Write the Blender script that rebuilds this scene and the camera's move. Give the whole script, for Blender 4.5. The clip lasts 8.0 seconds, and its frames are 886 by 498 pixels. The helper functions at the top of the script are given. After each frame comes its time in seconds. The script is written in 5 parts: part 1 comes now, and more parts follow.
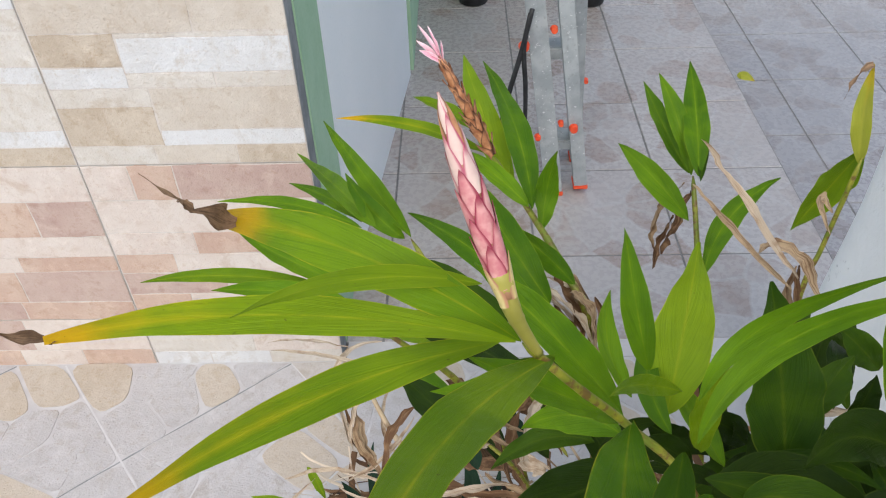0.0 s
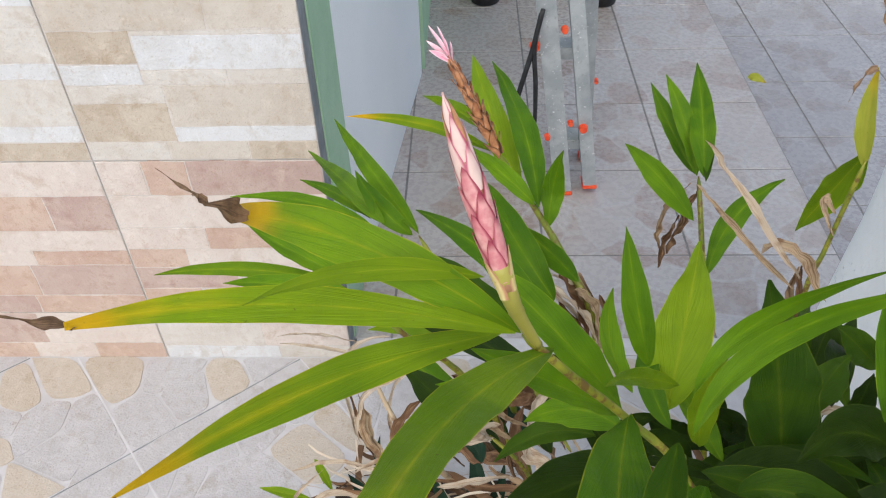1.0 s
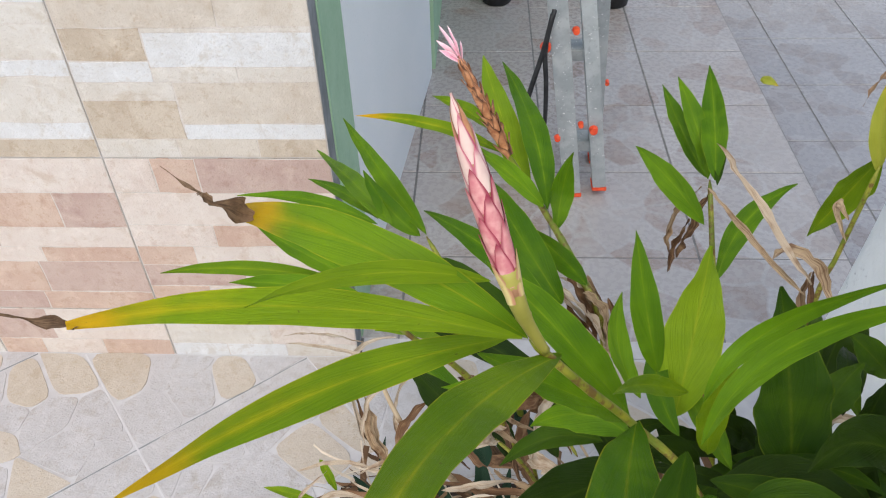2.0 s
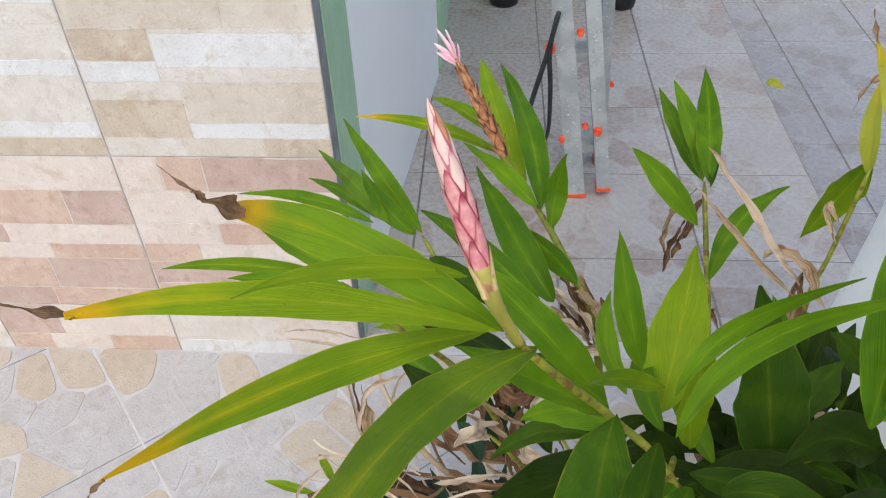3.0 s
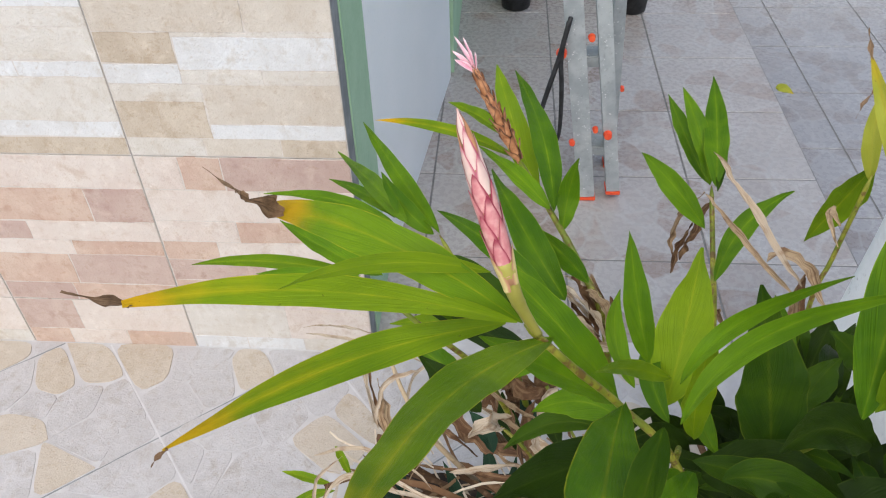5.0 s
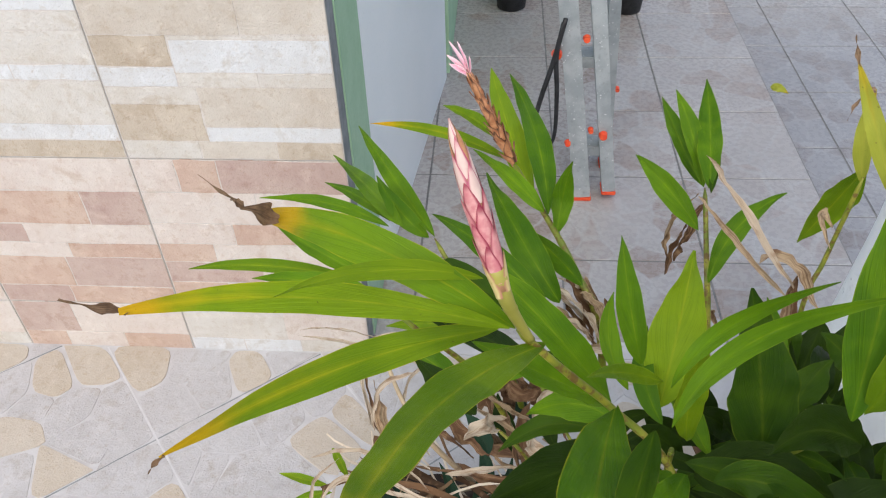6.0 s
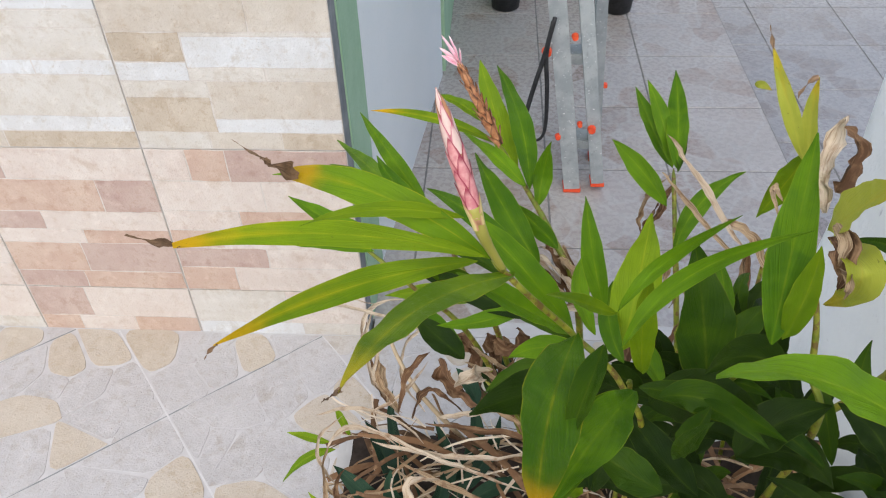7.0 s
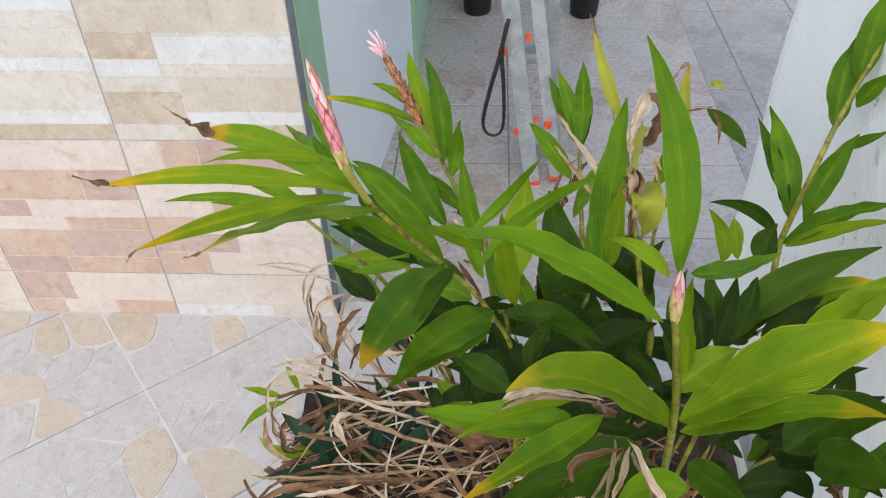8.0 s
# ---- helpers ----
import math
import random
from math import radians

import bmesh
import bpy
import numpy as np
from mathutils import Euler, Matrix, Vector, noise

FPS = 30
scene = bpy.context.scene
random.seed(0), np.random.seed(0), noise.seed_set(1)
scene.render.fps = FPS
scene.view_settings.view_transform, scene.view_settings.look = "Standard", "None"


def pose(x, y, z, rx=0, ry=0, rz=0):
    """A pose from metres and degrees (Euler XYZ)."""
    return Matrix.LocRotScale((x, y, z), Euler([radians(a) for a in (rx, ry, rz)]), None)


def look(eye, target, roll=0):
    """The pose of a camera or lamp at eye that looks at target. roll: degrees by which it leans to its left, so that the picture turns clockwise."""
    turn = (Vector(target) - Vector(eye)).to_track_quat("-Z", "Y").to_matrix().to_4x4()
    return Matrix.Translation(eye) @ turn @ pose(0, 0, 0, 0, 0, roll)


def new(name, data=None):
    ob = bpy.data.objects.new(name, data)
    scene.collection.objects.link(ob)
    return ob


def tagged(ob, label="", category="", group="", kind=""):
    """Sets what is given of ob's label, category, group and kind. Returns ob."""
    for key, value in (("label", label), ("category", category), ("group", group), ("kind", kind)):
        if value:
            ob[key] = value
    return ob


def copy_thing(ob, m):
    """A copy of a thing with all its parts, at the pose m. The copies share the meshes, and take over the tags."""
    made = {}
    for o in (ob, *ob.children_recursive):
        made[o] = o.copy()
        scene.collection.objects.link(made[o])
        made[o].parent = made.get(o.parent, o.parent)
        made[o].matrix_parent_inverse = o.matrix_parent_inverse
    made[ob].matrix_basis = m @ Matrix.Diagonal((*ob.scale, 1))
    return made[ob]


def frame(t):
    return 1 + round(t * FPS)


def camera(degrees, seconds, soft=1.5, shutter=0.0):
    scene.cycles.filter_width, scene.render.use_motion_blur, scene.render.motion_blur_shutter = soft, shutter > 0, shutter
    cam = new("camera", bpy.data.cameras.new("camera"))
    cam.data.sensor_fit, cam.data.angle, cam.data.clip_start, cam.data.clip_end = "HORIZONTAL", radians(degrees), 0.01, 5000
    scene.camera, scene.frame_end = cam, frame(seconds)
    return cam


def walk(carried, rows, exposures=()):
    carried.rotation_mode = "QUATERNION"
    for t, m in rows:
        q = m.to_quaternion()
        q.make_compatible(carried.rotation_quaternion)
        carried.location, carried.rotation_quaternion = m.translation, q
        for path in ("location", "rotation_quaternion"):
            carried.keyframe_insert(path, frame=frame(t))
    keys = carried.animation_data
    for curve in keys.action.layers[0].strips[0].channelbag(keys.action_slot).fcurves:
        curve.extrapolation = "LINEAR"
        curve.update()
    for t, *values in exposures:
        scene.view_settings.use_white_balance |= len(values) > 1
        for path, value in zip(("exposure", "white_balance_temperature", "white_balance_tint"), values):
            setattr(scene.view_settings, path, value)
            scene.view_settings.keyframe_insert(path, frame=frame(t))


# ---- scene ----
cam = camera(58.7, 8.0, 1.1)
SKY, SUN, EXPOSURE, KELVIN, TINT = 0.19, 1.66, 0.14, 6330.0, 8.0
PATH = [
    (0, (0.695, -1.171, 1.358), (0.647, 0.331, 0.039), -2.1),
    (0.5, (0.696, -1.179, 1.36), (0.635, 0.322, 0.04), -2.1),
    (1, (0.698, -1.182, 1.365), (0.625, 0.318, 0.044), -2.1),
    (1.5, (0.698, -1.177, 1.361), (0.614, 0.324, 0.041), -2.2),
    (2.8, (0.707, -1.182, 1.368), (0.599, 0.315, 0.046), -1.7),
    (3, (0.712, -1.189, 1.371), (0.595, 0.309, 0.052), -2.1),
    (3.5, (0.702, -1.197, 1.395), (0.577, 0.302, 0.077), -2.0),
    (4, (0.705, -1.206, 1.398), (0.57, 0.293, 0.082), -2.1),
    (4.5, (0.705, -1.214, 1.391), (0.566, 0.285, 0.075), -2.0),
    (6, (0.708, -1.216, 1.397), (0.578, 0.283, 0.079), -2.1),
    (6.5, (0.704, -1.239, 1.411), (0.577, 0.26, 0.094), -2.0),
    (7, (0.72, -1.31, 1.435), (0.596, 0.191, 0.119), -2.0),
    (7.2, (0.732, -1.345, 1.447), (0.61, 0.155, 0.13), -2.1),
    (7.5, (0.749, -1.383, 1.483), (0.63, 0.12, 0.169), -2.1),
    (7.7, (0.776, -1.417, 1.488), (0.66, 0.091, 0.179), -2.0),
    (8, (0.821, -1.441, 1.48), (0.706, 0.072, 0.177), -2.0),
]
walk(cam, [(t, look(eye, target, roll)) for t, eye, target, roll in PATH], [(0.0, EXPOSURE, KELVIN, TINT)])

# ---- light ----
world = bpy.data.worlds.new("sky")
scene.world = world
world.use_nodes = True
wn = world.node_tree.nodes
sky = wn.new("ShaderNodeTexSky")
sky.sky_type = "NISHITA"
sky.sun_disc = False
sky.sun_elevation = radians(52)
sky.sun_rotation = radians(182)
sky.air_density, sky.dust_density, sky.ozone_density = 1.0, 3.0, 1.0
wn["Background"].inputs["Strength"].default_value = SKY
world.node_tree.links.new(sky.outputs["Color"], wn["Background"].inputs["Color"])
sun_data = bpy.data.lights.new("sun", "SUN")
sun_data.energy, sun_data.angle, sun_data.color = SUN, radians(118), (1.0, 0.97, 0.93)
sun = new("sun", sun_data)
sun.matrix_world = look((-0.9, -2.9, 4.2), (0.6, 0.0, 0.0))


# ---- materials ----
class Mat:
    """A small builder of node materials."""

    def __init__(self, name, rough=0.6, spec=0.4, metal=0.0):
        self.m = bpy.data.materials.new(name)
        self.m.use_nodes = True
        self.t = self.m.node_tree
        self.b = self.t.nodes["Principled BSDF"]
        self.b.inputs["Roughness"].default_value = rough
        self.b.inputs["Specular IOR Level"].default_value = spec
        self.b.inputs["Metallic"].default_value = metal

    def put(self, value, socket):
        if isinstance(value, bpy.types.NodeSocket):
            self.t.links.new(value, socket)
        elif isinstance(value, tuple):
            socket.default_value = (*value, 1.0) if len(value) == 3 and socket.type == "RGBA" else value
        else:
            socket.default_value = value

    def coord(self, kind="Object"):
        return self.t.nodes.new("ShaderNodeTexCoord").outputs[kind]

    def world_place(self):
        return self.t.nodes.new("ShaderNodeNewGeometry").outputs["Position"]

    def rand(self):
        return self.t.nodes.new("ShaderNodeObjectInfo").outputs["Random"]

    def island(self):
        return self.t.nodes.new("ShaderNodeNewGeometry").outputs["Random Per Island"]

    def math(self, op, a, b=0.0, c=0.0):
        n = self.t.nodes.new("ShaderNodeMath")
        n.operation = op
        for v, s in zip((a, b, c), n.inputs):
            self.put(v, s)
        return n.outputs[0]

    def noise(self, scale, detail=4.0, rough=0.55, at=None, dist=0.0):
        n = self.t.nodes.new("ShaderNodeTexNoise")
        self.put(at if at is not None else self.world_place(), n.inputs["Vector"])
        for k, v in (("Scale", scale), ("Detail", detail), ("Roughness", rough), ("Distortion", dist)):
            n.inputs[k].default_value = v
        return n.outputs["Fac"]

    def voronoi(self, scale, feature="DISTANCE_TO_EDGE", at=None, out="Distance"):
        n = self.t.nodes.new("ShaderNodeTexVoronoi")
        n.feature = feature
        n.inputs["Scale"].default_value = scale
        self.put(at if at is not None else self.world_place(), n.inputs["Vector"])
        return n.outputs[out]

    def step(self, v, lo, hi, a=0.0, b=1.0):
        n = self.t.nodes.new("ShaderNodeMapRange")
        n.interpolation_type = "SMOOTHSTEP"
        for s, x in zip(n.inputs, (v, lo, hi, a, b)):
            self.put(x, s)
        return n.outputs[0]

    def mix(self, fac, a, b, mode="MIX"):
        n = self.t.nodes.new("ShaderNodeMix")
        n.data_type, n.blend_type = "RGBA", mode
        self.put(fac, n.inputs[0])
        self.put(a, n.inputs[6])
        self.put(b, n.inputs[7])
        return n.outputs[2]

    def colour(self, c):
        self.put(c, self.b.inputs["Base Color"])
        return self

    def rough(self, v):
        self.put(v, self.b.inputs["Roughness"])
        return self

    def bump(self, h, strength=0.3, depth=0.001):
        n = self.t.nodes.new("ShaderNodeBump")
        n.inputs["Strength"].default_value, n.inputs["Distance"].default_value = strength, depth
        self.put(h, n.inputs["Height"])
        self.put(n.outputs[0], self.b.inputs["Normal"])
        return self

    def split(self, v):
        n = self.t.nodes.new("ShaderNodeSeparateXYZ")
        self.put(v, n.inputs[0])
        return n.outputs


def leaf_material(name, dark, light, rib, yellow=None, reach=0.0, spots=0.0, thin=0.24, orange=None, gloss=0.18):
    """Ginger leaf: u across, v along; pale midrib, faint slanting veins, and yellowing towards tip and midrib."""
    m = Mat(name, 0.36, gloss)
    u, v, _ = m.split(m.coord("UV"))
    away = m.math("ABSOLUTE", m.math("SUBTRACT", u, 0.5))
    shift = m.rand()
    big = m.noise(26, 4)
    streak = m.noise(60, 3)
    fine = m.noise(190, 4)
    c = m.mix(m.step(m.math("ADD", m.math("MULTIPLY", big, 0.8), m.math("MULTIPLY", shift, 0.45)), 0.25, 0.9), dark, light)
    along = m.math("SUBTRACT", m.math("MULTIPLY", v, 3.0), m.math("MULTIPLY", away, 4.2))
    grain = m.t.nodes.new("ShaderNodeCombineXYZ")
    m.put(m.math("MULTIPLY", along, 13.0), grain.inputs[0])
    m.put(m.math("MULTIPLY", away, 2.5), grain.inputs[1])
    m.put(m.math("ADD", m.math("MULTIPLY", shift, 60.0), m.math("GREATER_THAN", u, 0.5)), grain.inputs[2])
    pleat = m.noise(1.0, 2, 0.5, grain.outputs[0])
    vein = m.noise(4.0, 3, 0.6, grain.outputs[0])
    c = m.mix(m.step(m.noise(11, 3, 0.5), 0.38, 0.62, 0.0, 0.6), c, dark)
    c = m.mix(m.step(m.noise(17, 3, 0.6, dist=0.6), 0.52, 0.68, 0.0, 0.5), c, light)
    c = m.mix(m.step(pleat, 0.48, 0.68, 0.0, 0.38), c, dark)
    c = m.mix(m.step(vein, 0.52, 0.66, 0.0, 0.28), c, dark)
    c = m.mix(m.step(pleat, 0.45, 0.25, 0.0, 0.35), c, light)
    c = m.mix(m.math("MULTIPLY", fine, 0.16), c, light)
    c = m.mix(m.math("MULTIPLY", m.step(away, 0.2, 0.0), m.step(streak, 0.3, 0.7, 0.1, 0.4)), c, light)
    if yellow:
        y = m.math("ADD", m.math("MULTIPLY", v, 0.7), m.math("MULTIPLY", m.math("SUBTRACT", big, 0.5), 0.55))
        y = m.math("ADD", y, m.math("MULTIPLY", m.step(away, 0.3, 0.0), 0.22))
        y = m.math("ADD", y, m.math("MULTIPLY", m.step(u, 0.35, 1.0), 0.16))
        c = m.mix(m.step(y, 0.75 - reach, 1.4 - reach), c, yellow)
        c = m.mix(m.step(m.math("ADD", v, m.math("MULTIPLY", big, 0.3)), 0.92, 1.12), c, orange or yellow)
    c = m.mix(m.math("MULTIPLY", m.step(away, 0.475, 0.492), m.step(streak, 0.35, 0.65, 0.12, 0.6)), c, rib)
    c = m.mix(m.math("MULTIPLY", m.step(away, 0.04, 0.004), m.step(streak, 0.3, 0.7, 0.08, 0.34)), c, rib)
    if spots:
        s = m.step(m.noise(330, 1), 0.765, 0.785)
        c = m.mix(m.math("MULTIPLY", s, spots), c, (0.05, 0.03, 0.01))
    m.colour(c)
    m.rough(m.step(fine, 0.2, 0.8, 0.3, 0.46))
    m.bump(m.math("ADD", m.math("MULTIPLY", vein, 0.3), pleat), 0.6, 0.0014)
    out = m.t.nodes["Material Output"]
    tr = m.t.nodes.new("ShaderNodeBsdfTranslucent")
    m.put(m.mix(0.5, c, light), tr.inputs["Color"])
    sh = m.t.nodes.new("ShaderNodeMixShader")
    sh.inputs[0].default_value = thin
    m.t.links.new(m.b.outputs[0], sh.inputs[1])
    m.t.links.new(tr.outputs[0], sh.inputs[2])
    m.t.links.new(sh.outputs[0], out.inputs["Surface"])
    return m.m


LEAF = {
    "green": leaf_material("leaf_green", (0.036, 0.110, 0.003), (0.160, 0.300, 0.006), (0.330, 0.420, 0.020), spots=0.4),
    "mid": leaf_material("leaf_mid_shade", (0.015, 0.048, 0.002), (0.062, 0.126, 0.003), (0.165, 0.215, 0.014), spots=0.5),
    "dark": leaf_material("leaf_dark_shade", (0.008, 0.023, 0.001), (0.030, 0.062, 0.002), (0.095, 0.145, 0.014), spots=0.4),
    "light": leaf_material("leaf_light", (0.098, 0.195, 0.004), (0.235, 0.350, 0.008), (0.480, 0.480, 0.025), spots=0.3),
    "turning": leaf_material("leaf_turning", (0.075, 0.165, 0.003), (0.220, 0.330, 0.006), (0.560, 0.480, 0.020), (0.560, 0.440, 0.007), 0.26, 0.5, orange=(0.640, 0.380, 0.010)),
    "rim": leaf_material("leaf_rim", (0.052, 0.140, 0.004), (0.175, 0.300, 0.006), (0.520, 0.440, 0.020), (0.560, 0.420, 0.008), 0.14, 0.5, orange=(0.600, 0.350, 0.010)),
    "yellow": leaf_material("leaf_yellow", (0.300, 0.330, 0.030), (0.480, 0.490, 0.070), (0.520, 0.440, 0.054), (0.500, 0.380, 0.021), 0.2, 0.5),
    "teal": leaf_material("leaf_teal", (0.007, 0.024, 0.014), (0.028, 0.070, 0.036), (0.075, 0.115, 0.060), thin=0.1),
    "gold": leaf_material("leaf_gold", (0.075, 0.160, 0.004), (0.200, 0.310, 0.006), (0.540, 0.470, 0.025), (0.620, 0.500, 0.020), 0.16, 0.6),
    "deep": leaf_material("leaf_deep", (0.036, 0.110, 0.003), (0.130, 0.245, 0.006), (0.480, 0.410, 0.018), (0.560, 0.410, 0.008), 0.12, 0.5, orange=(0.640, 0.330, 0.008)),
}


def dry_material(name, a, b, c):
    m = Mat(name, 0.75, 0.2)
    n = m.noise(60, 4)
    u, v, _ = m.split(m.coord("UV"))
    fibre = m.t.nodes.new("ShaderNodeCombineXYZ")
    m.put(m.math("MULTIPLY", u, 9.0), fibre.inputs[0])
    m.put(m.math("MULTIPLY", v, 2.5), fibre.inputs[1])
    m.put(m.math("MULTIPLY", m.rand(), 50.0), fibre.inputs[2])
    streak = m.noise(1.0, 4, 0.65, fibre.outputs[0])
    col = m.mix(m.step(m.island(), 0.1, 0.9), a, b)
    col = m.mix(m.step(m.rand(), 0.2, 0.9, 0.0, 0.6), col, b)
    col = m.mix(m.step(n, 0.5, 0.75), col, c)
    col = m.mix(m.step(streak, 0.48, 0.64, 0.0, 0.75), col, c)
    m.colour(col)
    m.bump(m.math("ADD", m.noise(220, 3), m.math("MULTIPLY", streak, 2.0)), 0.7, 0.0012)
    return m.m


STRAW = dry_material("dry_straw", (0.30, 0.20, 0.11), (0.52, 0.40, 0.26), (0.15, 0.08, 0.04))
BROWN = dry_material("dry_brown", (0.055, 0.028, 0.015), (0.19, 0.10, 0.05), (0.28, 0.17, 0.09))
PALE = dry_material("dry_pale", (0.50, 0.40, 0.29), (0.68, 0.59, 0.46), (0.30, 0.19, 0.11))
TIPS = dry_material("withered", (0.20, 0.115, 0.06), (0.34, 0.23, 0.14), (0.07, 0.04, 0.022))


def stem_material():
    m = Mat("stem_green", 0.45, 0.4)
    n = m.noise(45, 3)
    c = m.mix(m.step(n, 0.35, 0.7), (0.13, 0.17, 0.012), (0.30, 0.29, 0.030))
    c = m.mix(m.step(m.noise(120, 4, 0.65), 0.5, 0.62, 0.0, 0.85), c, (0.13, 0.065, 0.02))
    return m.colour(c).m


def bract_material(name, a, b, tip):
    m = Mat(name, 0.45, 0.4)
    u, v, _ = m.split(m.coord("UV"))
    n = m.noise(150, 3)
    c = m.mix(m.step(n, 0.3, 0.75), a, b)
    rim = m.math("MAXIMUM", v, m.math("ADD", 0.25, m.math("MULTIPLY", m.math("ABSOLUTE", m.math("SUBTRACT", u, 0.5)), 1.6)))
    c = m.mix(m.step(m.math("ADD", rim, m.math("MULTIPLY", m.math("SUBTRACT", n, 0.5), 0.4)), 0.68, 0.98), c, tip)
    c = m.mix(m.math("MULTIPLY", m.rand(), 0.25), c, b)
    return m.colour(c).bump(n, 0.3, 0.0006).m


STEM = stem_material()
SHEATH = bract_material("sheath_yellow_green", (0.28, 0.32, 0.04), (0.4, 0.4, 0.07), (0.34, 0.3, 0.06))
BRACT_LOW = bract_material("bract_yellow", (0.5, 0.36, 0.14), (0.6, 0.5, 0.22), (0.35, 0.12, 0.08))
BRACT_MID = bract_material("bract_crimson", (0.48, 0.14, 0.16), (0.66, 0.36, 0.32), (0.25, 0.012, 0.04))
BRACT_TOP = bract_material("bract_cream", (0.60, 0.40, 0.355), (0.66, 0.50, 0.42), (0.40, 0.07, 0.12))
BRACT_DRY = bract_material("bract_dry", (0.29, 0.10, 0.04), (0.55, 0.27, 0.125), (0.10, 0.04, 0.02))
PETAL = bract_material("petal_pink", (0.75, 0.33, 0.42), (0.8, 0.5, 0.56), (0.82, 0.62, 0.64))


def stone_material(name, a, b, c, rough=0.55):
    """Printed and moulded stone face, slightly glazed, with blotches, pits and fine scratches."""
    m = Mat(name, rough, 0.4)
    n1, n2, n3 = m.noise(9, 4), m.noise(38, 5, 0.65), m.noise(190, 4, 0.7)
    pits = m.step(m.noise(420, 2, 0.6), 0.66, 0.74)
    col = m.mix(m.step(n1, 0.35, 0.68), a, b)
    col = m.mix(m.step(n2, 0.5, 0.72, 0.0, 0.75), col, c)
    col = m.mix(m.step(n3, 0.62, 0.78, 0.0, 0.45), col, tuple(x * 0.6 for x in c))
    haze = m.noise(24, 5, 0.7, dist=0.3)
    col = m.mix(m.step(haze, 0.5, 0.7, 0.0, 0.45), col, tuple(min(0.8, x * 1.16) for x in b))
    blot = m.noise(19, 6, 0.75, dist=0.4)
    col = m.mix(m.step(blot, 0.52, 0.66, 0.0, 0.7), col, tuple(x * y for x, y in zip(a, (0.86, 0.8, 0.72))))
    rust = m.noise(62, 6, 0.78, dist=0.4)
    col = m.mix(m.step(rust, 0.54, 0.68, 0.0, 0.6), col, tuple(x * y for x, y in zip(a, (0.82, 0.72, 0.6))))
    chalk = m.noise(48, 5, 0.75)
    col = m.mix(m.step(chalk, 0.56, 0.7, 0.0, 0.5), col, tuple(min(0.8, x * 1.15) for x in b))
    col = m.mix(m.math("MULTIPLY", pits, 0.4), col, tuple(x * 0.5 for x in c))
    tone = m.step(m.rand(), 0.0, 1.0, 0.0, 0.35)
    col = m.mix(tone, col, b)
    m.colour(col)
    return m.bump(m.math("SUBTRACT", m.math("ADD", n2, m.math("MULTIPLY", n3, 0.8)), m.math("MULTIPLY", pits, 0.3)), 0.9, 0.003).m


BRICK = {
    "cream": stone_material("brick_cream", (0.560, 0.514, 0.449), (0.632, 0.598, 0.547), (0.506, 0.439, 0.361)),
    "beige": stone_material("brick_beige", (0.524, 0.458, 0.381), (0.596, 0.542, 0.468), (0.452, 0.374, 0.284)),
    "white": stone_material("brick_white", (0.596, 0.589, 0.576), (0.659, 0.664, 0.664), (0.542, 0.514, 0.479)),
    "tan": stone_material("brick_tan", (0.452, 0.374, 0.284), (0.560, 0.486, 0.391), (0.379, 0.290, 0.205)),
    "pink": stone_material("brick_pink", (0.502, 0.350, 0.275), (0.576, 0.446, 0.358), (0.428, 0.281, 0.211)),
    "mauve": stone_material("brick_mauve", (0.446, 0.321, 0.275), (0.521, 0.408, 0.349), (0.372, 0.244, 0.203)),
    "blush": stone_material("brick_blush", (0.600, 0.510, 0.450), (0.655, 0.590, 0.530), (0.530, 0.420, 0.360)),
}
TILE_BODY = stone_material("tile_body", (0.55, 0.5, 0.45), (0.62, 0.57, 0.52), (0.48, 0.42, 0.37))
FLAG = {
    "grey": stone_material("flag_grey", (0.432, 0.417, 0.410), (0.489, 0.476, 0.471), (0.381, 0.354, 0.341)),
    "tan": stone_material("flag_tan", (0.460, 0.396, 0.313), (0.501, 0.446, 0.373), (0.414, 0.345, 0.262)),
    "sand": stone_material("flag_sand", (0.432, 0.402, 0.363), (0.493, 0.467, 0.432), (0.381, 0.346, 0.311)),
}


def plain(name, base, vary, rough=0.6, scale=14, bump=0.3, metal=0.0, fine=130, spec=0.4):
    m = Mat(name, rough, spec, metal)
    n1, n2 = m.noise(scale, 4), m.noise(fine, 4, 0.65)
    c = m.mix(m.step(n1, 0.35, 0.7), base, vary)
    c = m.mix(m.step(n2, 0.6, 0.8, 0.0, 0.5), c, tuple(x * 0.75 for x in base))
    m.colour(c)
    m.rough(m.step(n2, 0.2, 0.8, max(rough - 0.12, 0.05), min(rough + 0.12, 1.0)))
    return m.bump(m.math("ADD", n1, m.math("MULTIPLY", n2, 0.5)), bump, 0.001).m


GROUT = plain("grout_grey", (0.47, 0.455, 0.43), (0.55, 0.53, 0.51), 0.9, 30, 0.5)
GROUT_PALE = plain("grout_pale", (0.47, 0.455, 0.45), (0.54, 0.53, 0.525), 0.9, 20, 0.5)
JOINT_LIGHT = plain("joint_light", (0.54, 0.53, 0.525), (0.6, 0.59, 0.585), 0.9, 20, 0.5)
GROUT_DARK = plain("grout_dark", (0.15, 0.148, 0.145), (0.22, 0.215, 0.21), 0.9, 20, 0.5)
PLASTER_GREEN = plain("plaster_green", (0.34, 0.52, 0.33), (0.4, 0.58, 0.39), 0.6, 8, 0.4)
CEMENT = plain("cement_grey", (0.2, 0.21, 0.21), (0.29, 0.3, 0.3), 0.85, 25, 0.6)
BOARD = plain("board_pale_blue", (0.84, 0.87, 0.86), (0.87, 0.89, 0.88), 0.4, 5, 0.1)
